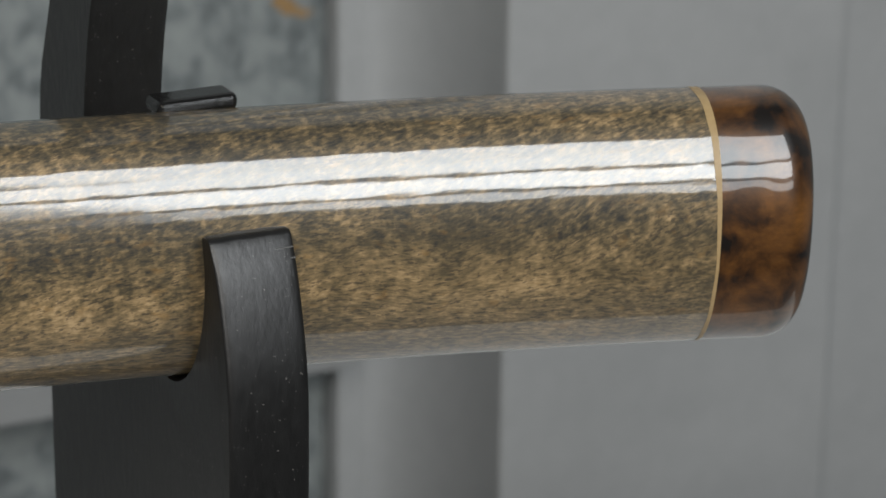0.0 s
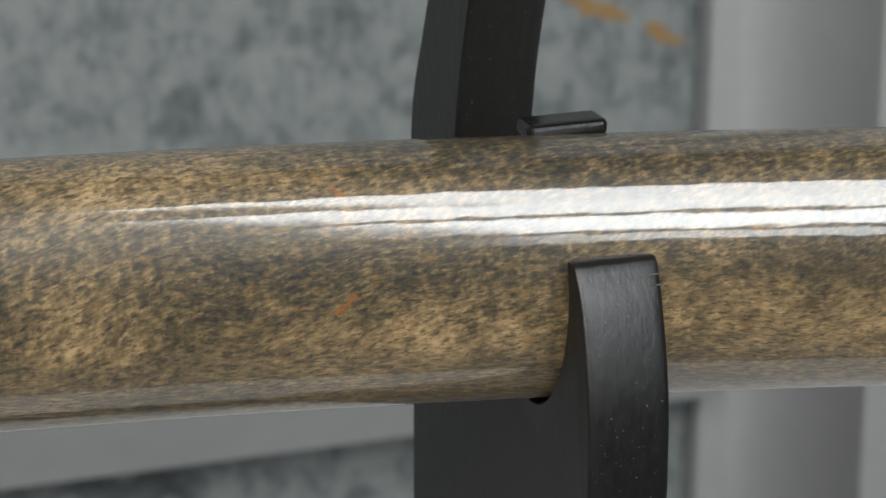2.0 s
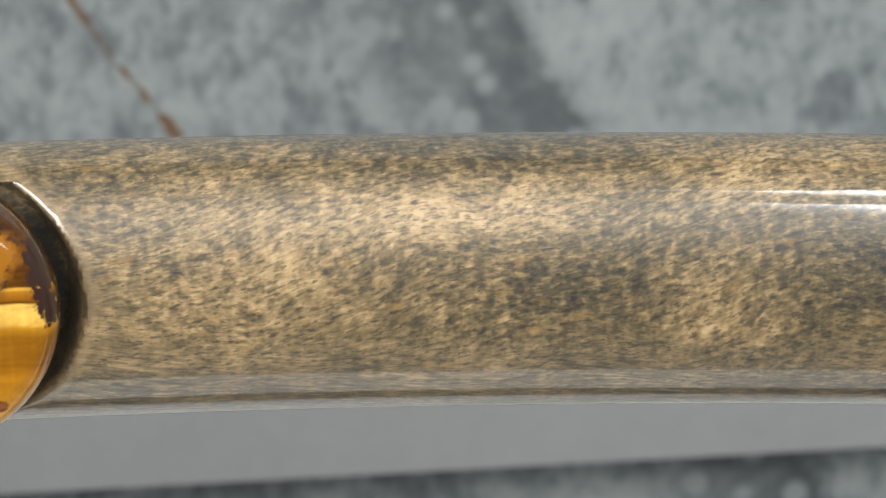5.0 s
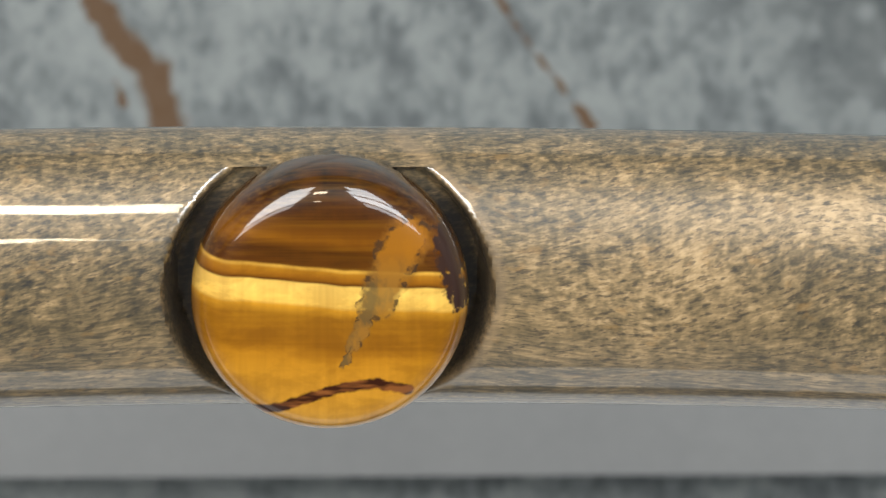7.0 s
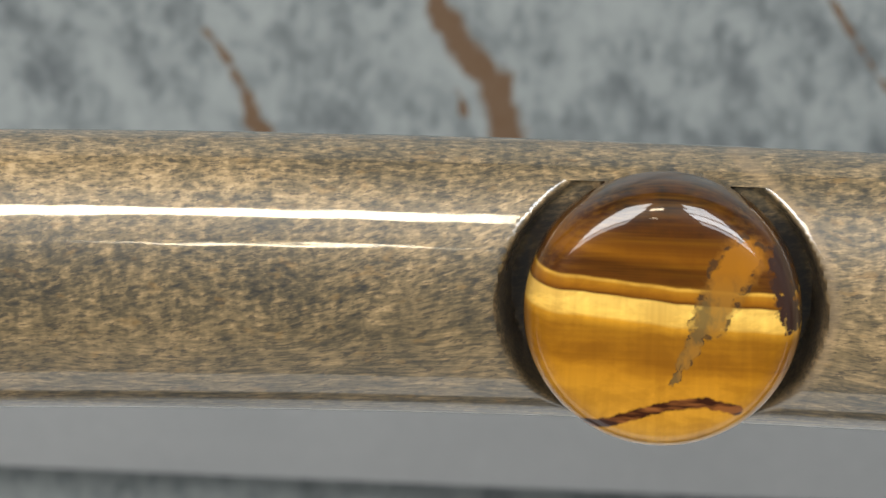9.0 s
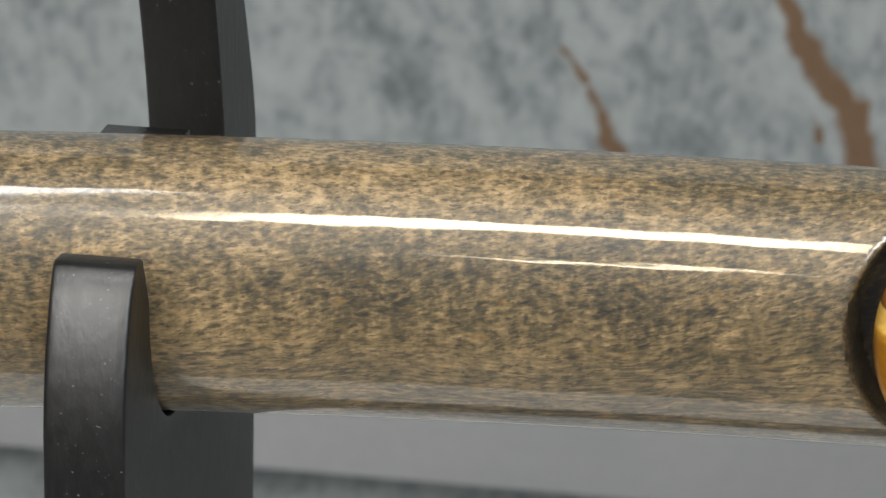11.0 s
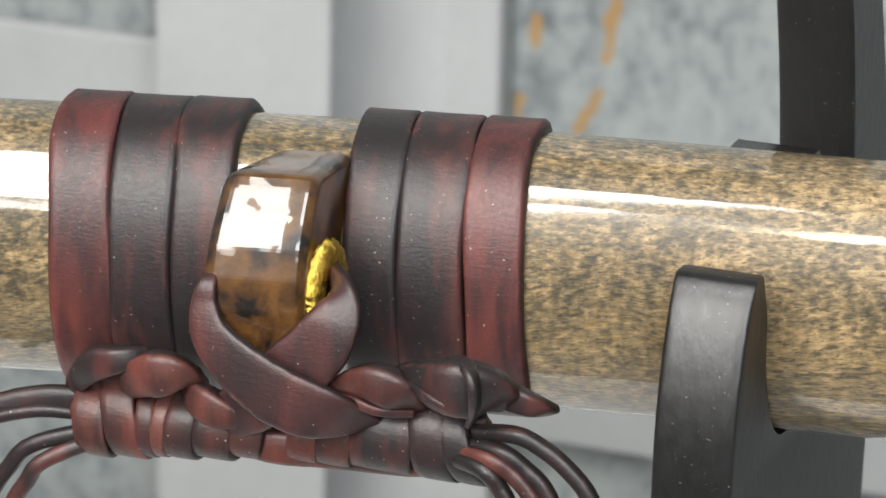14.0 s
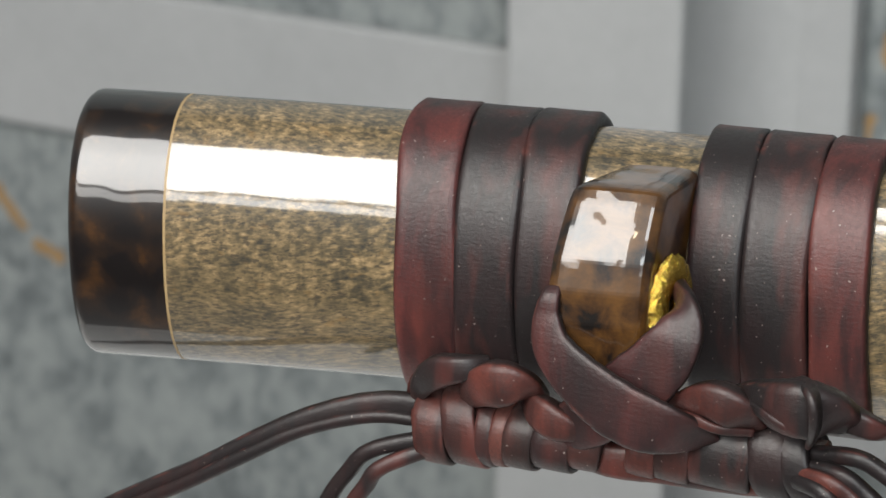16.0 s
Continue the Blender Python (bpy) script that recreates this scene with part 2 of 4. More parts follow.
def stone_material():
    """Tiger's eye: silky bands of amber and brown across the stone."""
    m, t, b = material("tiger_eye")
    g = Net(t)
    x, y, z = g.axes()
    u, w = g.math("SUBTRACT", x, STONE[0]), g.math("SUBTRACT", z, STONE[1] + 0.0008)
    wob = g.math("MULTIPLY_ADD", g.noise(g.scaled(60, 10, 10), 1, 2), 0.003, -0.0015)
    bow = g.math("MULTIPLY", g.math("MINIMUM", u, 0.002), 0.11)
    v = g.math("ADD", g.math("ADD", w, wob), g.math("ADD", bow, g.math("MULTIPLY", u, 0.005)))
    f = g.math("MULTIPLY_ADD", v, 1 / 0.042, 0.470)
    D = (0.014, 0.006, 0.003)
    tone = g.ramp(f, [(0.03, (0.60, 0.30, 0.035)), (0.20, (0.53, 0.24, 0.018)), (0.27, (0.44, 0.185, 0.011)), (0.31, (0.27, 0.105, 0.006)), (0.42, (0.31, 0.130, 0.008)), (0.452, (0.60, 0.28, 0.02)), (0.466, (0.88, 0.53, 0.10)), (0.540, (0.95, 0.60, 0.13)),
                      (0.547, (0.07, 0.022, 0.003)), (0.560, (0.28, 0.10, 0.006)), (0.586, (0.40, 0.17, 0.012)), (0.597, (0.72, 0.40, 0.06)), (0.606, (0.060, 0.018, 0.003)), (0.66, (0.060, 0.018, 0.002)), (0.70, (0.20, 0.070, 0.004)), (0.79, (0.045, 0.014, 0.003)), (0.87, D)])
    silk = g.noise(g.scaled(900, 60, 60), 1, 2)
    tone = g.mix(g.math("MULTIPLY_ADD", silk, 0.5, -0.17, clamp=True), tone, (0.10, 0.030, 0.003))
    thread = g.noise(g.scaled(30, 1500, 1500), 1, 2)
    tone = g.mix(g.math("MULTIPLY_ADD", thread, 0.35, -0.14, clamp=True), tone, (0.62, 0.28, 0.012))
    cloud = g.ramp(g.noise(g.scaled(130, 130, 240, (2, 2, 5)), 1, 4, 0.6, 0.4), [(0.42, 0.30), (0.58, 0.0)])
    tone = g.mix(cloud, tone, (0.13, 0.040, 0.003))
    rag = g.math("MULTIPLY_ADD", g.noise(g.scaled(800, 800, 800), 1, 3), 0.003, -0.0015)
    # ragged inclusion, and the curved crack below it
    jasper = g.math("MAXIMUM", g.stroke(u, w, (0.0112, 0.0100), (0.0095, 0.0070), 0.0046, rag), g.stroke(u, w, (0.0095, 0.007), (0.0068, 0.0005), 0.0038, rag))
    jasper = g.math("MAXIMUM", jasper, g.stroke(u, w, (0.0065, 0.001), (0.0035, -0.006), 0.0016, rag))
    jasper = g.math("MAXIMUM", jasper, g.stroke(u, w, (0.0035, -0.006), (0.0018, -0.0095), 0.0007, rag))
    notch = g.ramp(g.noise(g.scaled(620, 620, 620, (3, 3, 1)), 1, 1), [(0.50, 0.0), (0.56, 1.0)])
    border = g.ramp(jasper, [(0.02, 0.0), (0.30, 1.0), (0.62, 1.0), (0.95, 0.0)])
    murk = g.mix(g.ramp(g.noise(g.scaled(330, 330, 210), 1, 4, 0.65), [(0.40, 0.0), (0.58, 1.0)]), (0.27, 0.125, 0.020), (0.115, 0.072, 0.026))
    clear = g.ramp(g.math("MULTIPLY_ADD", w, 60.0, 0.0), [(0.22, 0.0), (0.48, 0.85)])
    murk = g.mix(clear, murk, (0.36, 0.135, 0.008))
    tone = g.mix(g.math("MULTIPLY", jasper, 0.9), tone, murk)
    tone = g.mix(g.math("MULTIPLY", border, g.math("MULTIPLY_ADD", notch, 0.65, 0.12)), tone, (0.030, 0.020, 0.014))
    thinrag = g.math("MULTIPLY", rag, 0.3)
    crack, bends = None, ((-0.0125, -0.0172), (-0.008, -0.0162), (-0.003, -0.0143), (0.002, -0.0127), (0.007, -0.0121), (0.0115, -0.0134))
    for a, c in zip(bends, bends[1:]):
        k = g.stroke(u, w, a, c, 0.0012, thinrag)
        crack = k if crack is None else g.math("MAXIMUM", crack, k)
    sheen = g.noise(g.scaled(160, 700, 700, (1, 7, 2)), 1, 2)
    tone = g.mix(crack, tone, g.mix(g.ramp(sheen, [(0.45, 0.0), (0.62, 1.0)]), (0.035, 0.010, 0.004), (0.22, 0.075, 0.020)))
    fleck = g.stroke(u, w, (0.0165, 0.010), (0.019, 0.000), 0.0022, g.math("MULTIPLY", rag, 1.6))
    tone = g.mix(fleck, tone, (0.04, 0.02, 0.015))
    t.links.new(tone, b.inputs["Base Color"])
    b.inputs["Roughness"].default_value = 0.35
    b.inputs["Specular IOR Level"].default_value = 0.15
    lacquer(b, 1.0, 0.015)
    return m


def slate_material():
    """Printed slate wall covering: mottled blue-grey with rusty veins."""
    m, t, b = material("slate_wall_covering")
    g = Net(t)
    x, y, z = g.axes()
    big = g.noise(g.scaled(11, 11, 11), 1, 3, 0.6, 0.5)
    mid = g.noise(g.scaled(74, 74, 66), 1, 4, 0.64, 0.3)
    drip = g.noise(g.scaled(230, 230, 130), 1, 3, 0.68)
    s = g.math("MULTIPLY_ADD", mid, 0.60, g.math("MULTIPLY", big, 0.35))
    s = g.math("MULTIPLY_ADD", drip, 0.34, g.math("SUBTRACT", s, 0.01))
    tone = g.ramp(s, [(0.50, (0.115, 0.130, 0.137)), (0.59, (0.190, 0.212, 0.216)), (0.67, (0.262, 0.287, 0.287)), (0.80, (0.31, 0.335, 0.33))])
    x, z = g.math("MULTIPLY", x, 0.978), g.math("MULTIPLY_ADD", z, 0.978, 0.0264)
    rag = g.math("MULTIPLY_ADD", g.noise(g.scaled(140, 140, 110), 1, 4, 0.62), 0.012, -0.006)
    thin = g.math("MULTIPLY", rag, 0.8)
    # a darker field left of a slanting line
    side = g.math("ADD", g.math("MULTIPLY", g.math("SUBTRACT", x, 0.2086), 0.844), g.math("MULTIPLY", g.math("SUBTRACT", z, 0.8888), 0.535))
    field = g.math("MULTIPLY", g.ramp(g.math("MULTIPLY_ADD", g.math("ADD", side, rag), 8.0, 0.5), [(0.0, 0.0), (0.25, 0.65), (0.47, 0.95), (0.51, 0.0)]), g.ramp(mid, [(0.50, 1.0), (0.70, 0.7)]))
    tone = g.mix(field, tone, (0.066, 0.077, 0.082))
    blob = g.ramp(g.cells(g.scaled(70, 70, 70, (1, 4, 2)), 1), [(0.26, 0.85), (0.42, 0.0)])
    zone = g.ramp(g.math("MULTIPLY_ADD", side, 8.0, 0.5), [(0.0, 0.0), (0.2, 1.0), (0.47, 1.0), (0.50, 0.0)])
    tone = g.mix(g.math("MULTIPLY", blob, zone), tone, (0.265, 0.290, 0.290))
    veins = None
    for a, c, w in (((-0.074, 0.905), (-0.066, 0.890), 0.0048), ((-0.066, 0.890), (-0.0577, 0.8745), 0.0062), ((-0.0577, 0.8745), (-0.0486, 0.865), 0.0075), ((-0.0486, 0.865), (-0.041, 0.842), 0.0085)):
        k = g.stroke(x, z, a, c, w, rag)
        veins = k if veins is None else g.math("MAXIMUM", veins, k)
    for a, c, w in (((0.058, 0.900), (0.0753, 0.8738), 0.0012), ((0.0753, 0.8738), (0.0927, 0.8516), 0.0012), ((0.0915, 0.8535), (0.0955, 0.848), 0.0030), ((-0.1437, 0.880), (-0.1360, 0.8695), 0.0024), ((-0.1345, 0.8665), (-0.1312, 0.8600), 0.0024), ((-0.1302, 0.8575), (-0.1283, 0.8520), 0.0044), ((-0.1285, 0.8500), (-0.1235, 0.8450), 0.0052),
                    ((-0.0606, 0.8629), (-0.0579, 0.8552), 0.0018)):
        veins = g.math("MAXIMUM", veins, g.stroke(x, z, a, c, w, g.math("MULTIPLY", rag, 0.65)))
    tone = g.mix(g.math("MULTIPLY", veins, 0.92), tone, (0.120, 0.058, 0.018))
    gold = None
    for a, c, w in (((-0.3725, 0.876), (-0.3728, 0.868), 0.0032), ((-0.3435, 0.888), (-0.3475, 0.864), 0.0034), ((-0.3490, 0.853), (-0.3555, 0.838), 0.0026), ((-0.378, 0.847), (-0.379, 0.838), 0.0026),
                    ((0.447, 0.892), (0.4697, 0.8764), 0.0040), ((0.4760, 0.8735), (0.4830, 0.8705), 0.0034), ((0.4920, 0.866), (0.5040, 0.860), 0.0038), ((-0.742, 0.766), (-0.7255, 0.749), 0.0030), ((-0.718, 0.743), (-0.709, 0.7385), 0.0034)):
        k = g.stroke(x, z, a, c, w, thin)
        gold = k if gold is None else g.math("MAXIMUM", gold, k)
    tone = g.mix(g.math("MULTIPLY", gold, 0.85), tone, (0.34, 0.19, 0.055))
    t.links.new(tone, b.inputs["Base Color"])
    b.inputs["Roughness"].default_value = 0.6
    t.links.new(g.bump(mid, 0.15, 0.001), b.inputs["Normal"])
    return m


WOOD = wood_material()
CAP = burl_material("burl_end", (0.008, 0.006, 0.005), (0.060, 0.025, 0.008), (0.21, 0.088, 0.021), (1, 2, 3), (0.46, 0.54, 0.75), size=120)
MOUTH = burl_material("dark_burl_mouth", (0.008, 0.006, 0.006), (0.024, 0.013, 0.008), (0.10, 0.042, 0.011), (5, 1, 2), (0.50, 0.64, 0.84))
AMBER = burl_material("amber_burl", (0.008, 0.006, 0.005), (0.056, 0.024, 0.008), (0.155, 0.068, 0.016), (2, 6, 1), (0.44, 0.51, 0.68), 0.34)
CREAM = plain_material("pale_maple_line", (0.36, 0.24, 0.11), (0.48, 0.35, 0.18), 0.4, scale=900)
BLACK = dusty(plain_material("black_painted_wood", (0.0045, 0.0045, 0.0045), (0.009, 0.009, 0.009), 0.40, scale=700, bump=0.5, depth=0.0002, stretch=(1, 1, 0.4)))
RUBBER = plain_material("black_gloss_pad", (0.006, 0.006, 0.006), (0.012, 0.012, 0.012), 0.18, scale=900)
GOLD = plain_material("gold_brocade_metal", (0.75, 0.48, 0.06), (0.95, 0.70, 0.16), 0.22, 1.0, scale=1500, bump=0.9, depth=0.0006)
REDHIDE = leather_material("oxblood_leather", (0.125, 0.030, 0.027), (0.016, 0.012, 0.013), (1, 1, 1), 0.46)
DARKHIDE = leather_material("black_brown_leather", (0.050, 0.016, 0.016), (0.0145, 0.0135, 0.0140), (4, 2, 7), 0.58, 0.4)
RUSTHIDE = leather_material("rust_leather", (0.150, 0.040, 0.029), (0.024, 0.012, 0.012), (2, 5, 3), 0.48)
CORDHIDE = leather_material("black_cord_leather", (0.035, 0.014, 0.013), (0.011, 0.010, 0.011), (3, 3, 8), 0.58, 0.1)
SALMON = leather_material("rubbed_rust_leather", (0.26, 0.085, 0.060), (0.10, 0.030, 0.024), (7, 2, 5), 0.44)
UMBER = leather_material("umber_leather", (0.085, 0.028, 0.022), (0.018, 0.013, 0.012), (8, 4, 1), 0.47, 0.35)
BURGUNDY = leather_material("burgundy_leather", (0.085, 0.025, 0.024), (0.016, 0.012, 0.013), (6, 3, 2), 0.47, 0.25)
TIGER = stone_material()
SLATE = slate_material()
PAINT = plain_material("pale_grey_paint", (0.365, 0.375, 0.38), (0.435, 0.445, 0.45), 0.5, scale=160, bump=0.12, depth=0.0005)
TABLE = plain_material("white_table_top", (0.80, 0.80, 0.79), (0.86, 0.86, 0.85), 0.5, scale=160, bump=0.1)
ROOM = plain_material("room_wall_paint", (0.24, 0.24, 0.24), (0.30, 0.30, 0.30), 0.8, scale=40)
DARKROOM = plain_material("dark_room_wall", (0.05, 0.05, 0.05), (0.07, 0.07, 0.07), 0.8, scale=40)


# ---- building helpers ----
def mesh_of(name, verts, faces, mat, smooth=True):
    me = bpy.data.meshes.new(name)
    me.from_pydata([tuple(v) for v in verts], [], faces)
    me.materials.append(mat)
    if smooth:
        me.polygons.foreach_set("use_smooth", [True] * len(me.polygons))
    bm = bmesh.new()
    bm.from_mesh(me)
    bmesh.ops.recalc_face_normals(bm, faces=bm.faces)
    bm.to_mesh(me)
    bm.free()
    return me


def edge_marks(me, values):
    """Nearness to a strap's cut edge, 0 to 1, for the worn dye."""
    me.attributes.new("edge", "FLOAT", "POINT").data.foreach_set("value", values)
    return me


def part(name, me, parent=None, label=""):
    ob = new(name, me)
    if parent:
        ob.parent = parent
    if label:
        ob["label"] = label
    return ob


def block(name, x0, x1, y0, y1, z0, z1, mat, bevel=0.002, segments=2):
    bm = bmesh.new()
    bmesh.ops.create_cube(bm, size=1, matrix=Matrix.Translation(((x0 + x1) / 2, (y0 + y1) / 2, (z0 + z1) / 2)) @ Matrix.Diagonal((x1 - x0, y1 - y0, z1 - z0, 1)))
    if bevel:
        bmesh.ops.bevel(bm, geom=list(bm.edges), offset=bevel, segments=segments, affect="EDGES", profile=0.5)
    me = bpy.data.meshes.new(name)
    bm.to_mesh(me)
    bm.free()
    me.materials.append(mat)
    return me


def grid_faces(rows, cols, closed=True):
    out = []
    for i in range(rows - 1):
        for j in range(cols if closed else cols - 1):
            k = (j + 1) % cols
            out.append((i * cols + j, (i + 1) * cols + j, (i + 1) * cols + k, i * cols + k))
    return out


def curve_points(points, n):
    """n points on a smooth curve through the given ones; all columns glide alike."""
    p = np.array(points, float)
    p = np.vstack([2 * p[0] - p[1], p, 2 * p[-1] - p[-2]])
    out = []
    for s in np.linspace(0, len(points) - 1 - 1e-9, n):
        i = int(s)
        u = s - i
        a, b, c, d = p[i:i + 4]
        out.append(0.5 * (2 * b + (c - a) * u + (2 * a - 5 * b + 4 * c - d) * u * u + (3 * b - a - 3 * c + d) * u ** 3))
    return np.array(out)


def strap(name, points, mat, n=40, ring=20, power=0.45, seed=0, facing=(0, -1, 0)):
    """A leather strap through rows of (x, y, z, half width, half thickness, twist in degrees)."""
    c = curve_points(points, n)
    rnd = random.Random(seed)
    verts = []
    for i in range(n):
        tan = Vector(c[min(i + 1, n - 1), :3] - c[max(i - 1, 0), :3]).normalized()
        face = Vector(facing)
        side = tan.cross(face)
        if side.length < 1e-4:
            side = Vector((1, 0, 0))
        side.normalize()
        face = side.cross(tan).normalized()
        turn = Matrix.Rotation(radians(c[i, 5]), 3, tan)
        side, face = turn @ side, turn @ face
        w, h = c[i, 3] * (1 + rnd.uniform(-0.02, 0.02)), c[i, 4]
        for j in range(ring):
            a = 2 * math.pi * j / ring
            ca, sa = math.cos(a), math.sin(a)
            verts.append(Vector(c[i, :3]) + side * (w * math.copysign(abs(ca) ** power, ca)) + face * (h * math.copysign(abs(sa) ** 0.6, sa)))
    faces = grid_faces(n, ring) + [tuple(range(ring))[::-1], tuple(range((n - 1) * ring, n * ring))]
    rim = [abs(math.cos(2 * math.pi * j / ring)) ** power for j in range(ring)]
    return edge_marks(mesh_of(name, verts, faces, mat), rim * n)


# ---- the room ----
def setting(name, me, label, category="wall"):
    return tagged(part(name, me), label, category, kind="structure")


setting("floor", block("floor", -2.2, 2.2, -1.05, 1.2, -0.05, 0.0, ROOM, 0), "plain grey room floor", "floor")
setting("ceiling", block("ceiling", -2.2, 2.2, -1.05, 1.2, CEIL, CEIL + 0.05, DARKROOM, 0), "plain dim ceiling", "ceiling")
setting("wall_south", block("wall", -2.2, 2.2, -1.05, -1.0, 0, CEIL, DARKROOM, 0), "plain dim room wall behind")
setting("wall_west", block("wall", -2.25, -2.2, -1.05, 1.2, 0, CEIL, ROOM, 0), "plain grey side wall")
setting("wall_east", block("wall", 2.2, 2.25, -1.05, 1.2, 0, CEIL, ROOM, 0), "plain grey side wall")
north = setting("wall_north", block("wall", -2.2, 2.2, 1.125, 1.175, 0, CEIL, SLATE, 0), "mottled blue-grey slate wall covering with rusty veins")
for x0, x1, y, name in ((-0.5025, -0.4360, 1.0686, "post"), (-0.4360, -0.3897, 1.112, "post_step"), (0.5226, 0.5580, 1.112, "post_step"), (0.5580, 0.700, 1.0466, "post"), (0.700, 0.80, 1.060, "post_step")):
    part(name, block(name, x0, x1, y, 1.1245, 0, CEIL, PAINT, 0.002), north, "pale grey painted wooden upright")


def cove_mesh(corner, foot, edge):
    """A hollow moulding between a step and the post beside it; plan points (x, y)."""
    prof = [corner]
    for k in range(13):
        a = math.pi / 2 * k / 12
        prof.append((foot[0] + (corner[0] - foot[0]) * math.sin(a), foot[1] + (edge[1] - foot[1]) * (1 - math.cos(a))))
    n = len(prof)
    verts = [(x, y, z) for z in (0.002, CEIL - 0.002) for x, y in prof]
    faces = [(j, (j + 1) % n, n + (j + 1) % n, n + j) for j in range(n)] + [tuple(range(n))[::-1], tuple(range(n, 2 * n))]
    me = mesh_of("moulding", verts, faces, PAINT)
    me.set_sharp_from_angle(angle=radians(35))
    return me


part("moulding", cove_mesh((0.5579, 1.1119), (0.5330, 1.1118), (0.5579, 1.0500)), north, "hollow grey moulding")
part("moulding", cove_mesh((-0.4359, 1.1119), (-0.4080, 1.1118), (-0.4359, 1.0720)), north, "hollow grey moulding")
def rail_mesh(x0, x1):
    """A rail whose face leans back towards its lower edge, a lean added to shade it."""
    prof = [(1.1245, 0.7238), (1.0950, 0.7238), (1.0720, 0.7918), (1.0760, 0.7940), (1.1245, 0.7940)]
    n = len(prof)
    verts = [(x, y, z) for x in (x0, x1) for y, z in prof]
    faces = [(j, (j + 1) % n, n + (j + 1) % n, n + j) for j in range(n)] + [tuple(range(n))[::-1], tuple(range(n, 2 * n))]
    return mesh_of("rail", verts, faces, PAINT, smooth=False)


rail = part("rail", rail_mesh(-0.3896, 0.5225), north, "pale grey painted wooden rail")


def drip_mesh():
    """A dried drop of filler on the rail's leaning face."""
    verts, rings, count = [], 5, 14
    for i in range(rings):
        k = math.sin(math.pi / 2 * (i + 0.05) / (rings - 1 + 0.05))
        for j in range(count):
            th = 2 * math.pi * j / count
            r = k * (1 + 0.18 * math.sin(3 * th))
            z = 0.7490 + 0.0030 * r * math.sin(th)
            y = 1.0950 - 0.0230 * (z - 0.7238) / 0.068 + 0.0004 - 0.0012 * math.sqrt(max(0.0, 1 - k * k))
            verts.append((0.2730 + 0.0020 * r * math.cos(th), y, z))
    return mesh_of("filler_drop", verts, grid_faces(rings, count) + [tuple(range(count))], FILLER)


FILLER = plain_material("dried_filler", (0.48, 0.50, 0.40), (0.58, 0.60, 0.50), 0.6, scale=500)
part("filler_drop", drip_mesh(), rail, "small pale dried drop")
part("rail", block("rail", -2.1, -0.5026, 1.118, 1.1245, 0.7840, 0.8455, PAINT, 0.0015), north, "pale grey painted wooden rail")

TOP = 0.75
table = tagged(new("table"), "plain white table under the black sword stand", "table")
part("tabletop", block("tabletop", -0.6, 0.6, 0.360, 0.855, TOP - 0.03, TOP, TABLE, 0.003), table)
for lx in (-0.55, 0.55):
    for ly in (0.40, 0.82):
        part("leg", block("leg", lx - 0.02, lx + 0.02, ly - 0.02, ly + 0.02, 0, TOP - 0.03, TABLE, 0.002), table)


# ---- the scabbard ----
def axis_point(x):
    """Middle of the scabbard at x, and its half depth and half height."""
    return Vector((x, 0.5 - 0.45 * x * x, 1.01742 + 0.00116 * x - 0.0379 * x * x)), 0.0148, 0.02148 + 0.0016 * x * x - 0.00183 * x


def axis_frame(x):
    tan = Vector((1, -0.90 * x, 0.00116 - 0.0758 * x)).normalized()
    up = (Vector((0, 0, 1)) - tan * tan.z).normalized()
    return tan, up, up.cross(tan).normalized()      # along, up, back


def section(x, count, grow=0.0, scale=1.0, along=0.0, power=0.92):
    c, a, b = axis_point(x)
    tan, up, back = axis_frame(x)
    out = []
    for j in range(count):
        th = 2 * math.pi * j / count
        ca, sa = math.cos(th), math.sin(th)
        p = back * ((a + grow) * scale * math.copysign(abs(ca) ** power, ca)) + up * ((b + grow) * scale * math.copysign(abs(sa) ** power, sa))
        out.append(c + p + tan * along)
    return out


def tube_between(name, rows, count, mat, carve=False):
    """rows: (x, grow, scale) along the scabbard, closed at both ends."""
    verts = []
    for x, grow, scale in rows:
        verts += section(x, count, grow, scale)
    if carve:
        for v in verts:
            r = math.hypot(v.x - STONE[0] + 0.0002, 1.12 * (v.z - STONE[1] + 0.0002))
            if r < 0.0247 and v.y < 0.5 and v.z < STONE[1] + 0.0170:
                k = min(1.0, (0.0247 - r) / 0.0022)
                floor_y = 0.4935
                if v.y < floor_y:
                    v.y += (floor_y - v.y) * k * k * (3 - 2 * k)
    n = len(rows)
    faces = grid_faces(n, count) + [tuple(range(count))[::-1], tuple(range((n - 1) * count, n * count))]
    me = mesh_of(name, verts, faces, mat)
    me.set_sharp_from_angle(angle=radians(50))
    return me


scabbard = tagged(new("scabbard"), "glossy lacquered stained maple sword scabbard resting in black hooks", "scabbard")
X0, X1, R0, R1 = -0.2910, 0.2990, -0.2752, 0.2822
xs = np.concatenate([np.linspace(R0 + 0.0006, -0.03, 110), np.linspace(-0.029, 0.037, 110), np.linspace(0.038, R1 - 0.0006, 110)])
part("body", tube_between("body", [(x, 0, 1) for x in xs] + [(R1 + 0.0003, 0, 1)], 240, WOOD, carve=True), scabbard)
def end_line_mesh(count=96):
    """The pale line before the end cap, wider over the top than below."""
    verts = []
    for base, spread in ((R1 - 0.0003, -0.0009), (R1 + 0.0003, 0.0)):
        for j in range(count):
            th = 2 * math.pi * j / count
            wide = max(0.0, math.sin(th) * 0.9 + 0.1) ** 1.5 + 0.12 * math.sin(9 * th) * math.sin(4 * th + 1)
            verts.append(section(base + spread * wide, count, 0.00005)[j])
    return mesh_of("inlay_line", verts, grid_faces(2, count), CREAM)


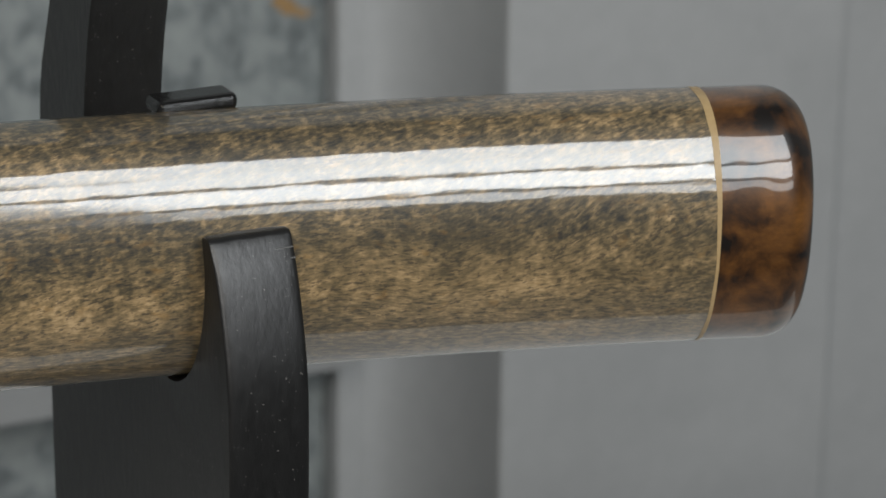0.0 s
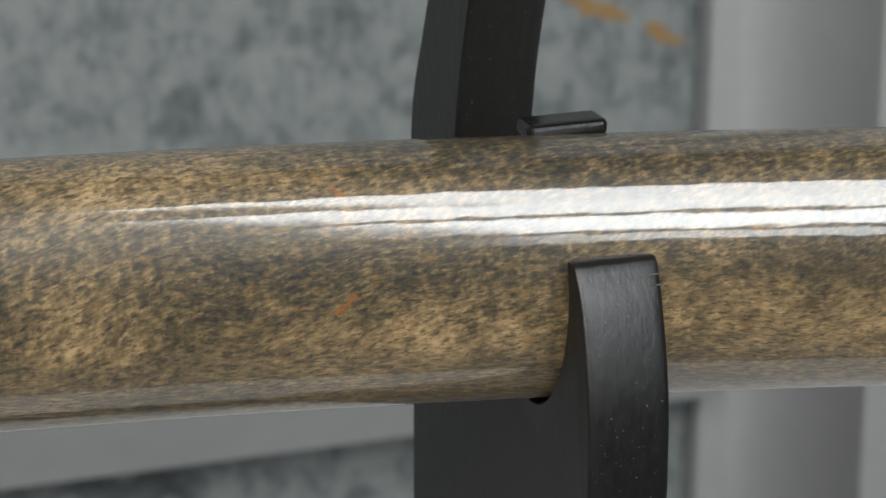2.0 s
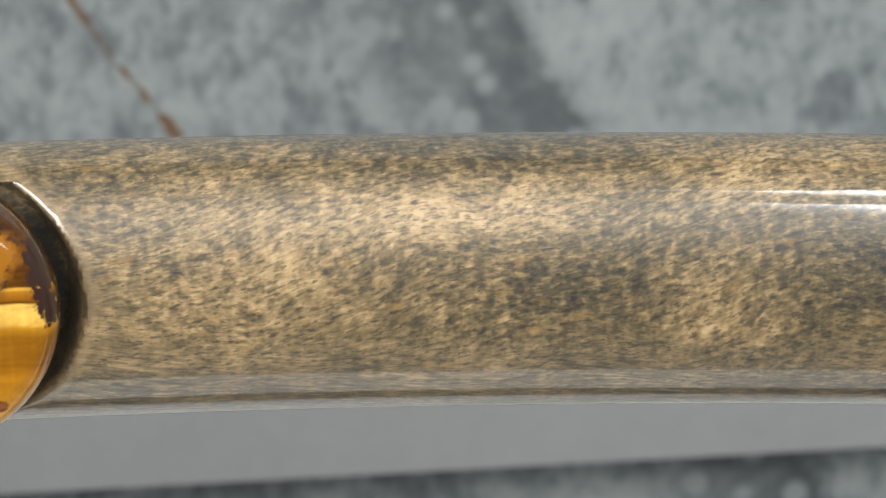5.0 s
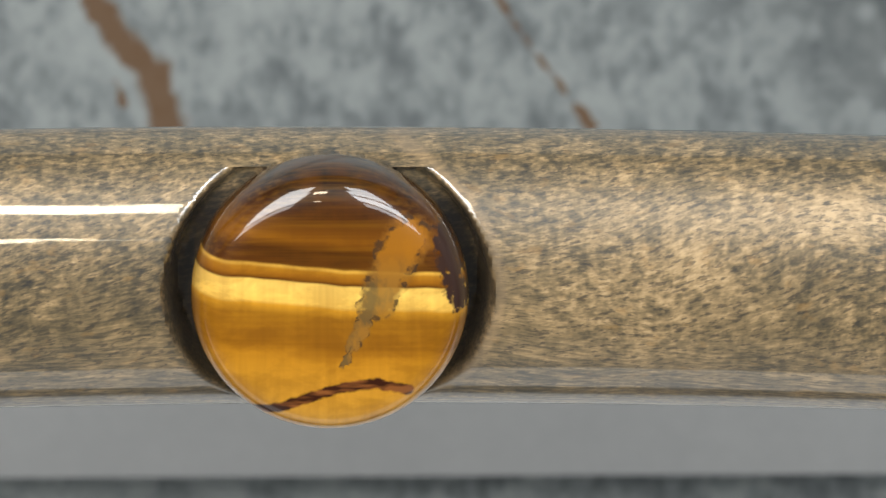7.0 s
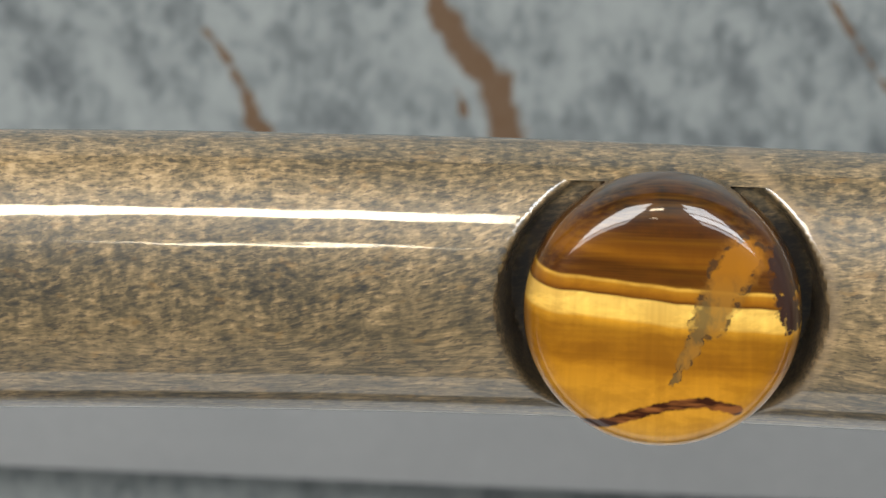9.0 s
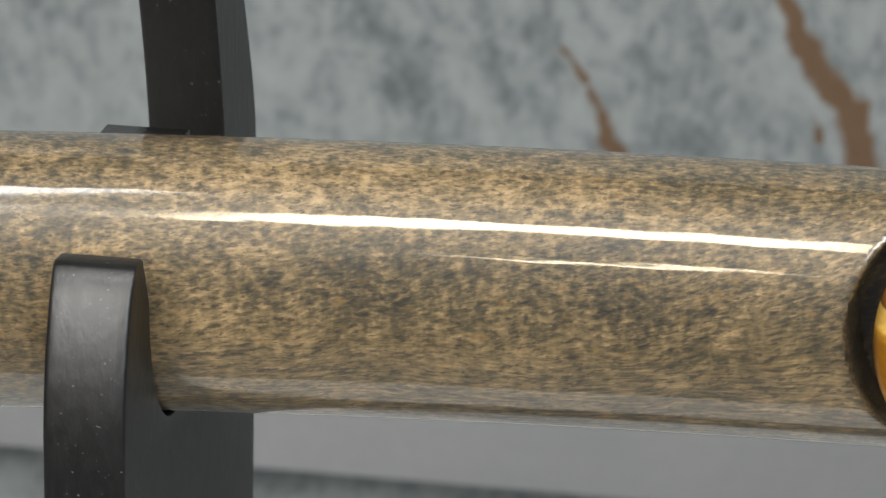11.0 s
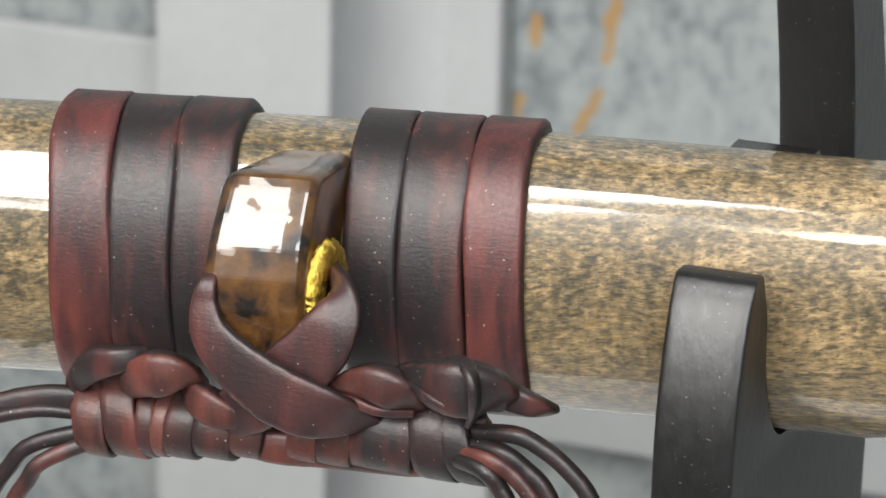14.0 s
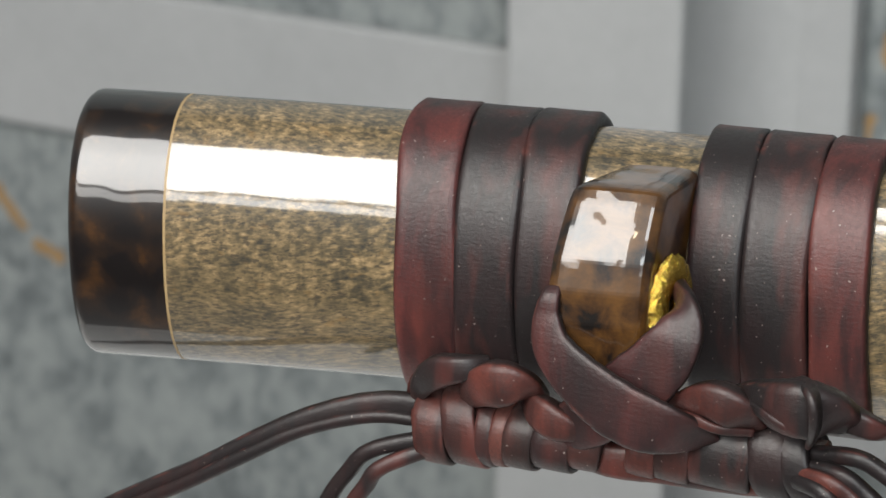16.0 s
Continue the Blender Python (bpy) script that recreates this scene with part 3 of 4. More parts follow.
part("inlay_line", end_line_mesh(), scabbard, "thin pale maple line")
part("inlay_line", tube_between("inlay_line", [(R0 + 0.0002, 0.00004, 1), (R0 + 0.0006, 0.00004, 1)], 96, CREAM), scabbard, "thin pale maple line")
end_rows = [(R1 + 0.0003, 0.0, 1), (R1 + 0.0040, 0.0, 1), (R1 + 0.0080, 0.0, 1)]
for k in range(0, 13):
    a = math.pi / 2 * k / 12
    end_rows.append((X1 - 0.0060 + 0.0060 * math.sin(a), -0.0060 * (1 - math.cos(a)), 1))
part("end_cap", tube_between("end_cap", end_rows, 96, CAP), scabbard, "polished brown and black burl end cap")
mouth_rows = []
for k in range(0, 7):
    a = math.pi / 2 * k / 6
    mouth_rows.append((X0 + 0.0022 * (1 - math.sin(a)), -0.0022 * (1 - math.cos(a)), 1))
mouth_rows = mouth_rows[::-1] + [(R0 - 0.008, 0.0, 1), (R0 - 0.004, 0.0, 1), (R0 + 0.0002, 0.0, 1)]
part("mouth_collar", tube_between("mouth_collar", mouth_rows, 96, MOUTH), scabbard, "polished dark burl mouth collar")


def stone_mesh():
    """A round cabochon that faces forward and a little up."""
    rings, count, radius = 30, 96, 0.0205
    verts = []
    for i in range(rings + 1):
        k = max(0.01, math.sin(math.pi / 2 * i / rings))
        for j in range(count):
            th = 2 * math.pi * j / count
            verts.append(Vector((radius * k * math.cos(th), -0.0068 * max(0.0, 1 - k ** 10) ** 0.5, radius * k * math.sin(th))))
    for r, h in ((radius, 0.003), (radius * 0.96, 0.008), (radius * 0.5, 0.0085)):
        for j in range(count):
            th = 2 * math.pi * j / count
            verts.append(Vector((r * math.cos(th), h, r * math.sin(th))))
    turn = Matrix.Rotation(radians(-2), 3, "X")
    verts = [turn @ v + Vector((STONE[0], 0.4842, STONE[1])) for v in verts]
    n = rings + 4
    return mesh_of("stone", verts, grid_faces(n, count) + [tuple(range(count)), tuple(range((n - 1) * count, n * count))], TIGER)


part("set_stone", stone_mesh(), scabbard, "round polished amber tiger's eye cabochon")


def knob_mesh():
    """The cord knob: a bevelled block with a bowed front on the scabbard's flank."""
    prof = [(0.4730, 1.0357), (0.4590, 1.0366), (0.4575, 1.0364), (0.4560, 1.0346), (0.4540, 1.0312), (0.4518, 1.0267), (0.4506, 1.0220), (0.4501, 1.0169), (0.4508, 1.0100), (0.4580, 1.0065), (0.4730, 1.0055)]
    cols = [(-0.2039, 0.93), (-0.2027, 0.985), (-0.2010, 1.0), (-0.1902, 1.0), (-0.1880, 0.985), (-0.1868, 0.93)]
    verts = []
    for x, s in cols:
        for y, z in prof:
            shift = (-0.0038 if x > -0.195 else -0.0022) + (0.11 if x > -0.195 else 0.26) * (y - 0.4512)
            verts.append(Vector((x + shift, 0.4715 + (y - 0.4715) * s, 1.0215 + (z - 1.0215) * s + 0.02 * (x + 0.196))))
    n = len(prof)
    faces = grid_faces(len(cols), n) + [tuple(range(n))[::-1], tuple(range((len(cols) - 1) * n, len(cols) * n))]
    turn, mid = Matrix.Rotation(radians(10), 3, "Z"), Vector((-0.1955, 0.466, 0))
    verts = [turn @ (v - mid) + mid for v in verts]
    me = mesh_of("knob", verts, faces, AMBER, smooth=False)
    bm = bmesh.new()
    bm.from_mesh(me)
    bmesh.ops.bevel(bm, geom=list(bm.edges), offset=0.0005, segments=2, affect="EDGES", profile=0.5)
    bm.to_mesh(me)
    bm.free()
    return me


knob = part("cord_knob", knob_mesh(), scabbard, "glossy amber burl cord knob")


def ferrule_mesh():
    verts, count, ring = [], 72, 12
    for j in range(count):
        th = 2 * math.pi * j / count
        for k in range(ring):
            ph = 2 * math.pi * k / ring
            s = 0.62 + 0.38 * math.cos(ph)
            ripple = 1 + 0.05 * math.sin(17 * th + 2 * ph)
            verts.append(Vector((-0.1872 + 0.0014 * math.sin(ph) + 0.17 * 0.0050 * s * math.cos(th), 0.4585 + 0.0054 * s * ripple * math.cos(th), 1.0190 + 0.0080 * s * ripple * math.sin(th))))
    faces = []
    for j in range(count):
        for k in range(ring):
            a, b2 = j * ring, ((j + 1) % count) * ring
            faces.append((a + k, b2 + k, b2 + (k + 1) % ring, a + (k + 1) % ring))
    return mesh_of("ferrule", verts, faces, GOLD)


part("ferrule", ferrule_mesh(), knob, "textured gold oval ferrule in the knob's hole")


# ---- the stand ----
def leg_mesh(x0, x1, arm, inner, rise, back):
    """One upright from its side outline: hooked arm in front, cradle, and a tall back that bends forward."""
    c, a, b = axis_point((x0 + x1) / 2)
    prof = [(arm[0][0], TOP)] + [tuple(p) for p in curve_points(arm, 22)]
    ty, tz = arm[-1]
    prof += [(ty + 0.0006, tz + 0.0005), (ty + 0.0014, tz + 0.0007), (inner - 0.0006, tz + 0.0006), (inner, tz)]
    for k in range(18):                      # the cradle follows the scabbard's underside
        th = math.pi - 0.05 + (math.pi - 0.45) * k / 17
        prof.append((c.y + (a + 0.0006) * math.cos(th), c.z + (b + 0.0006) * math.sin(th)))
    prof += [tuple(p) for p in curve_points(rise, 22)]
    prof += [tuple(p) for p in curve_points(back, 26)] + [(back[-1][0], TOP)]
    n = len(prof)
    verts, faces = [], []
    half, mid = (x1 - x0) / 2, (x0 + x1) / 2
    across = [-1, -0.985, -0.94, -0.87, -0.70, -0.40, 0, 0.40, 0.70, 0.87, 0.94, 0.985, 1]
    for u in across:
        k = max(0.0, (abs(u) - 0.84) / 0.16)
        s = 0.0002 * u * u + 0.0005 * (1 - math.sqrt(max(0.0, 1 - k * k)))
        for j, (y, z) in enumerate(prof):
            p, q = prof[j - 1], prof[(j + 1) % n]
            t2 = Vector((q[0] - p[0], q[1] - p[1])).normalized()
            f = s * (1.0 if j <= 17 else max(0.3, 1.0 - 0.12 * (j - 17)))   # the cradle and the tip keep crisper edges
            verts.append((mid + half * u, y + t2.y * f, z - t2.x * f))
    rows = len(across)
    for i in range(rows - 1):
        for j in range(n):
            k = (j + 1) % n
            faces.append((i * n + j, i * n + k, (i + 1) * n + k, (i + 1) * n + j))
    faces += [tuple(range(n))[::-1], tuple(range((rows - 1) * n, rows * n))]
    me = mesh_of("leg", verts, faces, BLACK)
    me.polygons[len(faces) - 1].use_smooth = me.polygons[len(faces) - 2].use_smooth = False
    me.set_sharp_from_angle(angle=radians(35))
    return me


stand = tagged(new("sword_stand"), "matte black sword stand with two hooked uprights", "stand")
right_leg = part("upright", leg_mesh(0.1964, 0.2100, [(0.4567, 0.9713), (0.4565, 0.9910), (0.4570, 1.0012), (0.4587, 1.0098), (0.4611, 1.0174), (0.4636, 1.0221)], 0.4670, [(0.4958, 1.0061), (0.5137, 1.0091), (0.5161, 1.0210), (0.5152, 1.0329), (0.5120, 1.0468), (0.5052, 1.0657), (0.4953, 1.0856), (0.4823, 1.1055)],
                         [(0.4943, 1.1085), (0.5102, 1.0856), (0.5231, 1.0628), (0.5317, 1.0417), (0.5370, 1.0243), (0.5355, 0.9961), (0.5343, 0.9514)]), stand)
part("upright", leg_mesh(-0.1360, -0.1235, [(0.4616, 0.9716), (0.4614, 0.9950), (0.4620, 1.0058), (0.4637, 1.0142), (0.4662, 1.0212), (0.4689, 1.0254)], 0.4738, [(0.5039, 1.0084), (0.5233, 1.0103), (0.5263, 1.0213), (0.5256, 1.0322), (0.5206, 1.0509), (0.5124, 1.0709), (0.5005, 1.0908), (0.4866, 1.1086)],
                         [(0.4995, 1.1126), (0.5174, 1.0888), (0.5313, 1.0669), (0.5419, 1.0452), (0.5497, 1.0225), (0.5489, 0.9964), (0.5476, 0.9517)]), stand)
WORN = plain_material("bare_worn_wood", (0.10, 0.10, 0.10), (0.17, 0.17, 0.165), 0.5, scale=900)
for x0, x1, y, z in ((0.2068, 0.2098, 0.4627, 1.0203), (0.2090, 0.2099, 0.4619, 1.0188)):
    part("paint_chip", block("paint_chip", x0, x1, y - 0.00025, y + 0.0003, z - 0.00009, z + 0.00009, WORN, 0.00006, 1), right_leg, "pale scratch in the black paint")
part("base_bar", block("base_bar", -0.1234, 0.1963, 0.48, 0.53, TOP, TOP + 0.018, BLACK, 0.002), stand)
for x0, x1, y0, y1, z1 in ((0.1968, 0.2104, 0.4845, 0.4905, 1.0388), (-0.1358, -0.1226, 0.4945, 0.4995, 1.0380)):
    c, a, b = axis_point((x0 + x1) / 2)
    z0 = c.z + b - 0.0012
    tagged(part("rubber_pad", block("rubber_pad", x0, x1, y0, y1, z0, z1, RUBBER, (z1 - z0) * 0.35, 3)), "small glossy black pad lying on the scabbard", "pad", group="pads on the scabbard")


# ---- the leather cord ----
cord = tagged(new("leather_cord"), "dark red and black leather cord wound and tied round the scabbard", "cord")


def band_mesh(x_mid, width, mat, lean, seed, thick=0.0019):
    rnd = random.Random(seed)
    count, verts = 72, []
    lip = [(-0.5, -0.1), (-0.5, 0.40), (-0.472, 0.80), (-0.42, 1.0), (-0.34, 0.98), (0.0, 0.97), (0.34, 0.98), (0.42, 1.0), (0.472, 0.80), (0.5, 0.40), (0.5, -0.1)]
    ph = rnd.uniform(0, 6)
    for j in range(count):
        th = 2 * math.pi * j / count
        tan, up, back = axis_frame(x_mid)
        c, a, b = axis_point(x_mid)
        wob = 0.00025 * math.sin(3 * th + ph)
        shift = -lean * math.sin(th)
        for s, h in lip:
            g2 = thick * h * (1 + 0.08 * math.sin(2 * th + ph)) + 0.0001
            p = back * ((a + g2) * math.copysign(abs(math.cos(th)) ** 0.92, math.cos(th))) + up * ((b + g2) * math.copysign(abs(math.sin(th)) ** 0.92, math.sin(th)))
            verts.append(c + p + tan * (s * width * (1 + 0.035 * math.sin(5 * th + 2 * ph)) + shift + wob))
    k = len(lip)
    faces = []
    for j in range(count):
        j2 = (j + 1) % count
        for i in range(k):
            i2 = (i + 1) % k
            faces.append((j * k + i, j2 * k + i, j2 * k + i2, j * k + i2))
    return edge_marks(mesh_of("band", verts, faces, mat), [min(1.0, 2 * abs(u)) for u, _ in lip] * count)


for i, (xa, xb, mat) in enumerate(((-0.2374, -0.2276, REDHIDE), (-0.2277, -0.2179, DARKHIDE), (-0.2180, -0.2085, DARKHIDE), (-0.1909, -0.1824, DARKHIDE), (-0.1825, -0.1722, DARKHIDE), (-0.1721, -0.1632, REDHIDE))):
    part("band", band_mesh((xa + xb) / 2, xb - xa + 0.0005, mat, 0.0004, i), cord)

part("cross_strap", strap("cross_strap", [(-0.2036, 0.4680, 1.0175, 0.0012, 0.0010, 0), (-0.2033, 0.4570, 1.0205, 0.0011, 0.0010, 0), (-0.2024, 0.4500, 1.0214, 0.0013, 0.0010, 0), (-0.2027, 0.4485, 1.0177, 0.0022, 0.0010, 0), (-0.2011, 0.4475, 1.0132, 0.0034, 0.0010, 0), (-0.1959, 0.4465, 1.0091, 0.0044, 0.0010, 0), (-0.1889, 0.4460, 1.0057, 0.0049, 0.0010, 0), (-0.1824, 0.4470, 1.0039, 0.0042, 0.0010, 0), (-0.1787, 0.4515, 1.0018, 0.0027, 0.0010, 0), (-0.1778, 0.4560, 1.0002, 0.0014, 0.0010, 0)], BURGUNDY, n=64, seed=1), cord)
part("cross_strap", strap("cross_strap", [(-0.1906, 0.4660, 1.0213, 0.0014, 0.0011, 0), (-0.1834, 0.4550, 1.0215, 0.0020, 0.0011, 0), (-0.1825, 0.4515, 1.0179, 0.0038, 0.0011, 0), (-0.1851, 0.4505, 1.0128, 0.0048, 0.0011, 0), (-0.1900, 0.4505, 1.0074, 0.0051, 0.0011, 0), (-0.1965, 0.4520, 1.0015, 0.0047, 0.0011, 0), (-0.2025, 0.4540, 0.9969, 0.0034, 0.0011, 0)], BURGUNDY, n=56, seed=2), cord)
part("twist", strap("twist", [(-0.2298, 0.4600, 0.9943, 0.0009, 0.0009, 0), (-0.2263, 0.4545, 1.0001, 0.0019, 0.0014, 0), (-0.2226, 0.4525, 1.0037, 0.0026, 0.0016, 0), (-0.2180, 0.4520, 1.0054, 0.0020, 0.0016, 0), (-0.2149, 0.4545, 1.0063, 0.0008, 0.0010, 0)], DARKHIDE, seed=3), cord)
part("twist", strap("twist", [(-0.2314, 0.4610, 0.9937, 0.0006, 0.0008, 0), (-0.2297, 0.4580, 0.9984, 0.0007, 0.0009, 0), (-0.2282, 0.4580, 1.0015, 0.0006, 0.0008, 0)], RUSTHIDE, seed=13), cord)
part("twist", strap("twist", [(-0.2199, 0.4570, 0.9973, 0.0010, 0.0009, 0), (-0.2153, 0.4525, 1.0025, 0.0031, 0.0018, 0), (-0.2108, 0.4510, 1.0045, 0.0036, 0.0020, 0), (-0.2075, 0.4525, 1.0042, 0.0022, 0.0015, 0), (-0.2059, 0.4560, 1.0016, 0.0007, 0.0009, 0)], RUSTHIDE, seed=4), cord)
part("twist", strap("twist", [(-0.2097, 0.4570, 1.0005, 0.0012, 0.0010, 0), (-0.2062, 0.4535, 1.0004, 0.0026, 0.0016, 0), (-0.2024, 0.4525, 0.9993, 0.0028, 0.0018, 0), (-0.1990, 0.4535, 0.9982, 0.0017, 0.0014, 0), (-0.1972, 0.4565, 0.9967, 0.0006, 0.0009, 0)], RUSTHIDE, seed=14), cord)
part("twist", strap("twist", [(-0.1862, 0.4560, 1.0041, 0.0004, 0.0009, 0), (-0.1812, 0.4525, 1.0072, 0.0017, 0.0015, 0), (-0.1763, 0.4505, 1.0088, 0.0029, 0.0019, 0), (-0.1724, 0.4510, 1.0076, 0.0031, 0.0019, 0), (-0.1707, 0.4550, 1.0044, 0.0017, 0.0012, 0)], RUSTHIDE, seed=5), cord)
part("twist", strap("twist", [(-0.1848, 0.4540, 1.0047, 0.0004, 0.0008, 0), (-0.1794, 0.4505, 1.0055, 0.0008, 0.0010, 0), (-0.1751, 0.4500, 1.0047, 0.0008, 0.0010, 0), (-0.1708, 0.4530, 1.0039, 0.0007, 0.0009, 0)], RUSTHIDE, seed=15), cord)
part("twist", strap("twist", [(-0.1749, 0.4560, 1.0088, 0.0007, 0.0009, 0), (-0.1702, 0.4520, 1.0103, 0.0022, 0.0016, 0), (-0.1652, 0.4495, 1.0105, 0.0039, 0.0023, 0), (-0.1613, 0.4490, 1.0107, 0.0044, 0.0024, 0), (-0.1583, 0.4510, 1.0099, 0.0039, 0.0021, 0), (-0.1565, 0.4550, 1.0077, 0.0026, 0.0015, 0)], DARKHIDE, seed=6), cord)
part("twist", strap("twist", [(-0.1729, 0.4535, 1.0097, 0.0004, 0.0007, 0), (-0.1675, 0.4485, 1.0094, 0.0006, 0.0008, 0), (-0.1635, 0.4475, 1.0081, 0.0006, 0.0008, 0), (-0.1613, 0.4500, 1.0068, 0.0005, 0.0008, 0)], DARKHIDE, seed=16), cord)
part("loop", strap("loop", [(-0.1641, 0.4535, 1.0133, 0.0005, 0.0010, 0), (-0.1604, 0.4478, 1.0145, 0.0007, 0.0013, 0), (-0.1588, 0.4462, 1.0124, 0.0008, 0.0014, 0), (-0.1591, 0.4475, 1.0084, 0.0007, 0.0013, 0), (-0.1613, 0.4520, 1.0041, 0.0005, 0.0010, 0)], DARKHIDE, seed=7), cord)
part("twist", strap("twist", [(-0.1586, 0.4570, 1.0077, 0.0026, 0.0012, 0), (-0.1551, 0.4545, 1.0081, 0.0021, 0.0014, 0), (-0.1523, 0.4555, 1.0070, 0.0017, 0.0012, 0), (-0.1511, 0.4585, 1.0056, 0.0011, 0.0009, 0), (-0.1508, 0.4610, 1.0048, 0.0004, 0.0006, 0)], DARKHIDE, seed=8), cord)
# the core of the lower hitch and the turns wound on it
part("core", strap("core", [(-0.2279, 0.4577, 0.9913, 0.0042, 0.0030, 0), (-0.2152, 0.4577, 0.9939, 0.0042, 0.0030, 0), (-0.2034, 0.4577, 0.9946, 0.0034, 0.0030, 0), (-0.1941, 0.4567, 0.9938, 0.0030, 0.0030, 0), (-0.1858, 0.4577, 0.9944, 0.0034, 0.0030, 0), (-0.1741, 0.4577, 0.9961, 0.0044, 0.0030, 0), (-0.1604, 0.4577, 0.9980, 0.0044, 0.0030, 0)], RUSTHIDE, seed=9), cord, "rust red leather core")


def turn_mesh(x, z, half, width, lean, mat, seed, y=0.4577, depth=0.0040):
    rnd = random.Random(seed)
    count, verts = 30, []
    lip = [(-0.5, 0.0), (-0.485, 0.70), (-0.43, 0.95), (-0.25, 1.0), (0.0, 1.02), (0.25, 1.0), (0.43, 0.95), (0.485, 0.70), (0.5, 0.0)]
    for j in range(count):
        th = 2 * math.pi * j / count
        ca, sa = math.cos(th), math.sin(th)
        for s, h in lip:
            g2 = 0.0012 * h
            verts.append((x + s * width - lean * sa + 0.0002 * math.sin(2 * th + seed), y + (depth + g2) * ca, z + (half + g2) * math.copysign(abs(sa) ** 0.8, sa)))
    k = len(lip)
    faces = []
    for j in range(count):
        j2 = (j + 1) % count
        for i in range(k):
            i2 = (i + 1) % k
            faces.append((j * k + i, j2 * k + i, j2 * k + i2, j * k + i2))
    return edge_marks(mesh_of("turn", verts, faces, mat), [min(1.0, 2 * abs(u)) for u, _ in lip] * count)


for i, (x, low, half, w, lean, mat) in enumerate(((-0.2245, 0.9866, .0048, .0056, 0.0003, RUSTHIDE), (-0.2192, 0.9873, .0052, .0060, 0.0012, RUSTHIDE), (-0.2152, 0.9880, .0044, .0030, 0.0002, DARKHIDE), (-0.2128, 0.9884, .0043, .0027, -0.0002, SALMON), (-0.2092, 0.9887, .0043, .0053, -0.0004, UMBER), (-0.2035, 0.9896, .0038, .0066, -0.0006, DARKHIDE), (-0.1979, 0.9907, .0036, .0056, -0.0014, UMBER),
                                                 (-0.1888, 0.9916, .0035, .0050, -0.0006, RUSTHIDE), (-0.1838, 0.9918, .0041, .0060, -0.0004, UMBER), (-0.1760, 0.9922, .0048, .0104, -0.0004, DARKHIDE), (-0.1682, 0.9922, .0053, .0062, 0.0012, CORDHIDE), (-0.1635, 0.9924, .0051, .0050, 0.0022, CORDHIDE))):
    z = low + half + 0.0010
    part("turn", turn_mesh(x, z, half, w, lean, mat, i), cord)
part("tail", strap("tail", [(-0.2240, 0.4587, 0.9951, 0.0019, 0.0014, 0), (-0.2347, 0.4567, 0.9944, 0.0021, 0.0014, 0), (-0.2445, 0.4548, 0.9912, 0.0020, 0.0014, 0), (-0.2543, 0.4538, 0.9860, 0.0017, 0.0015, 0), (-0.2660, 0.4538, 0.9785, 0.0014, 0.0015, 0), (-0.2836, 0.4548, 0.9677, 0.0014, 0.0014, 0), (-0.3012, 0.4557, 0.9555, 0.0014, 0.0014, 0)], CORDHIDE, n=50, power=0.8, seed=20), cord)
part("tail", strap("tail", [(-0.2240, 0.4577, 0.9927, 0.0010, 0.0012, 0), (-0.2347, 0.4553, 0.9929, 0.0011, 0.0012, 0), (-0.2465, 0.4536, 0.9889, 0.0011, 0.0012, 0), (-0.2562, 0.4526, 0.9831, 0.0012, 0.0012, 0), (-0.2680, 0.4528, 0.9755, 0.0012, 0.0012, 0), (-0.2836, 0.4538, 0.9658, 0.0012, 0.0012, 0), (-0.2993, 0.4538, 0.9535, 0.0012, 0.0012, 0)], CORDHIDE, n=50, power=1, seed=21), cord)
part("tail", strap("tail", [(-0.2200, 0.4577, 0.9922, 0.0013, 0.0013, 0), (-0.2339, 0.4538, 0.9881, 0.0013, 0.0013, 0), (-0.2390, 0.4538, 0.9829, 0.0013, 0.0013, 0), (-0.2430, 0.4538, 0.9762, 0.0013, 0.0013, 0), (-0.2465, 0.4538, 0.9653, 0.0013, 0.0013, 0)], CORDHIDE, n=50, power=1, seed=22), cord)
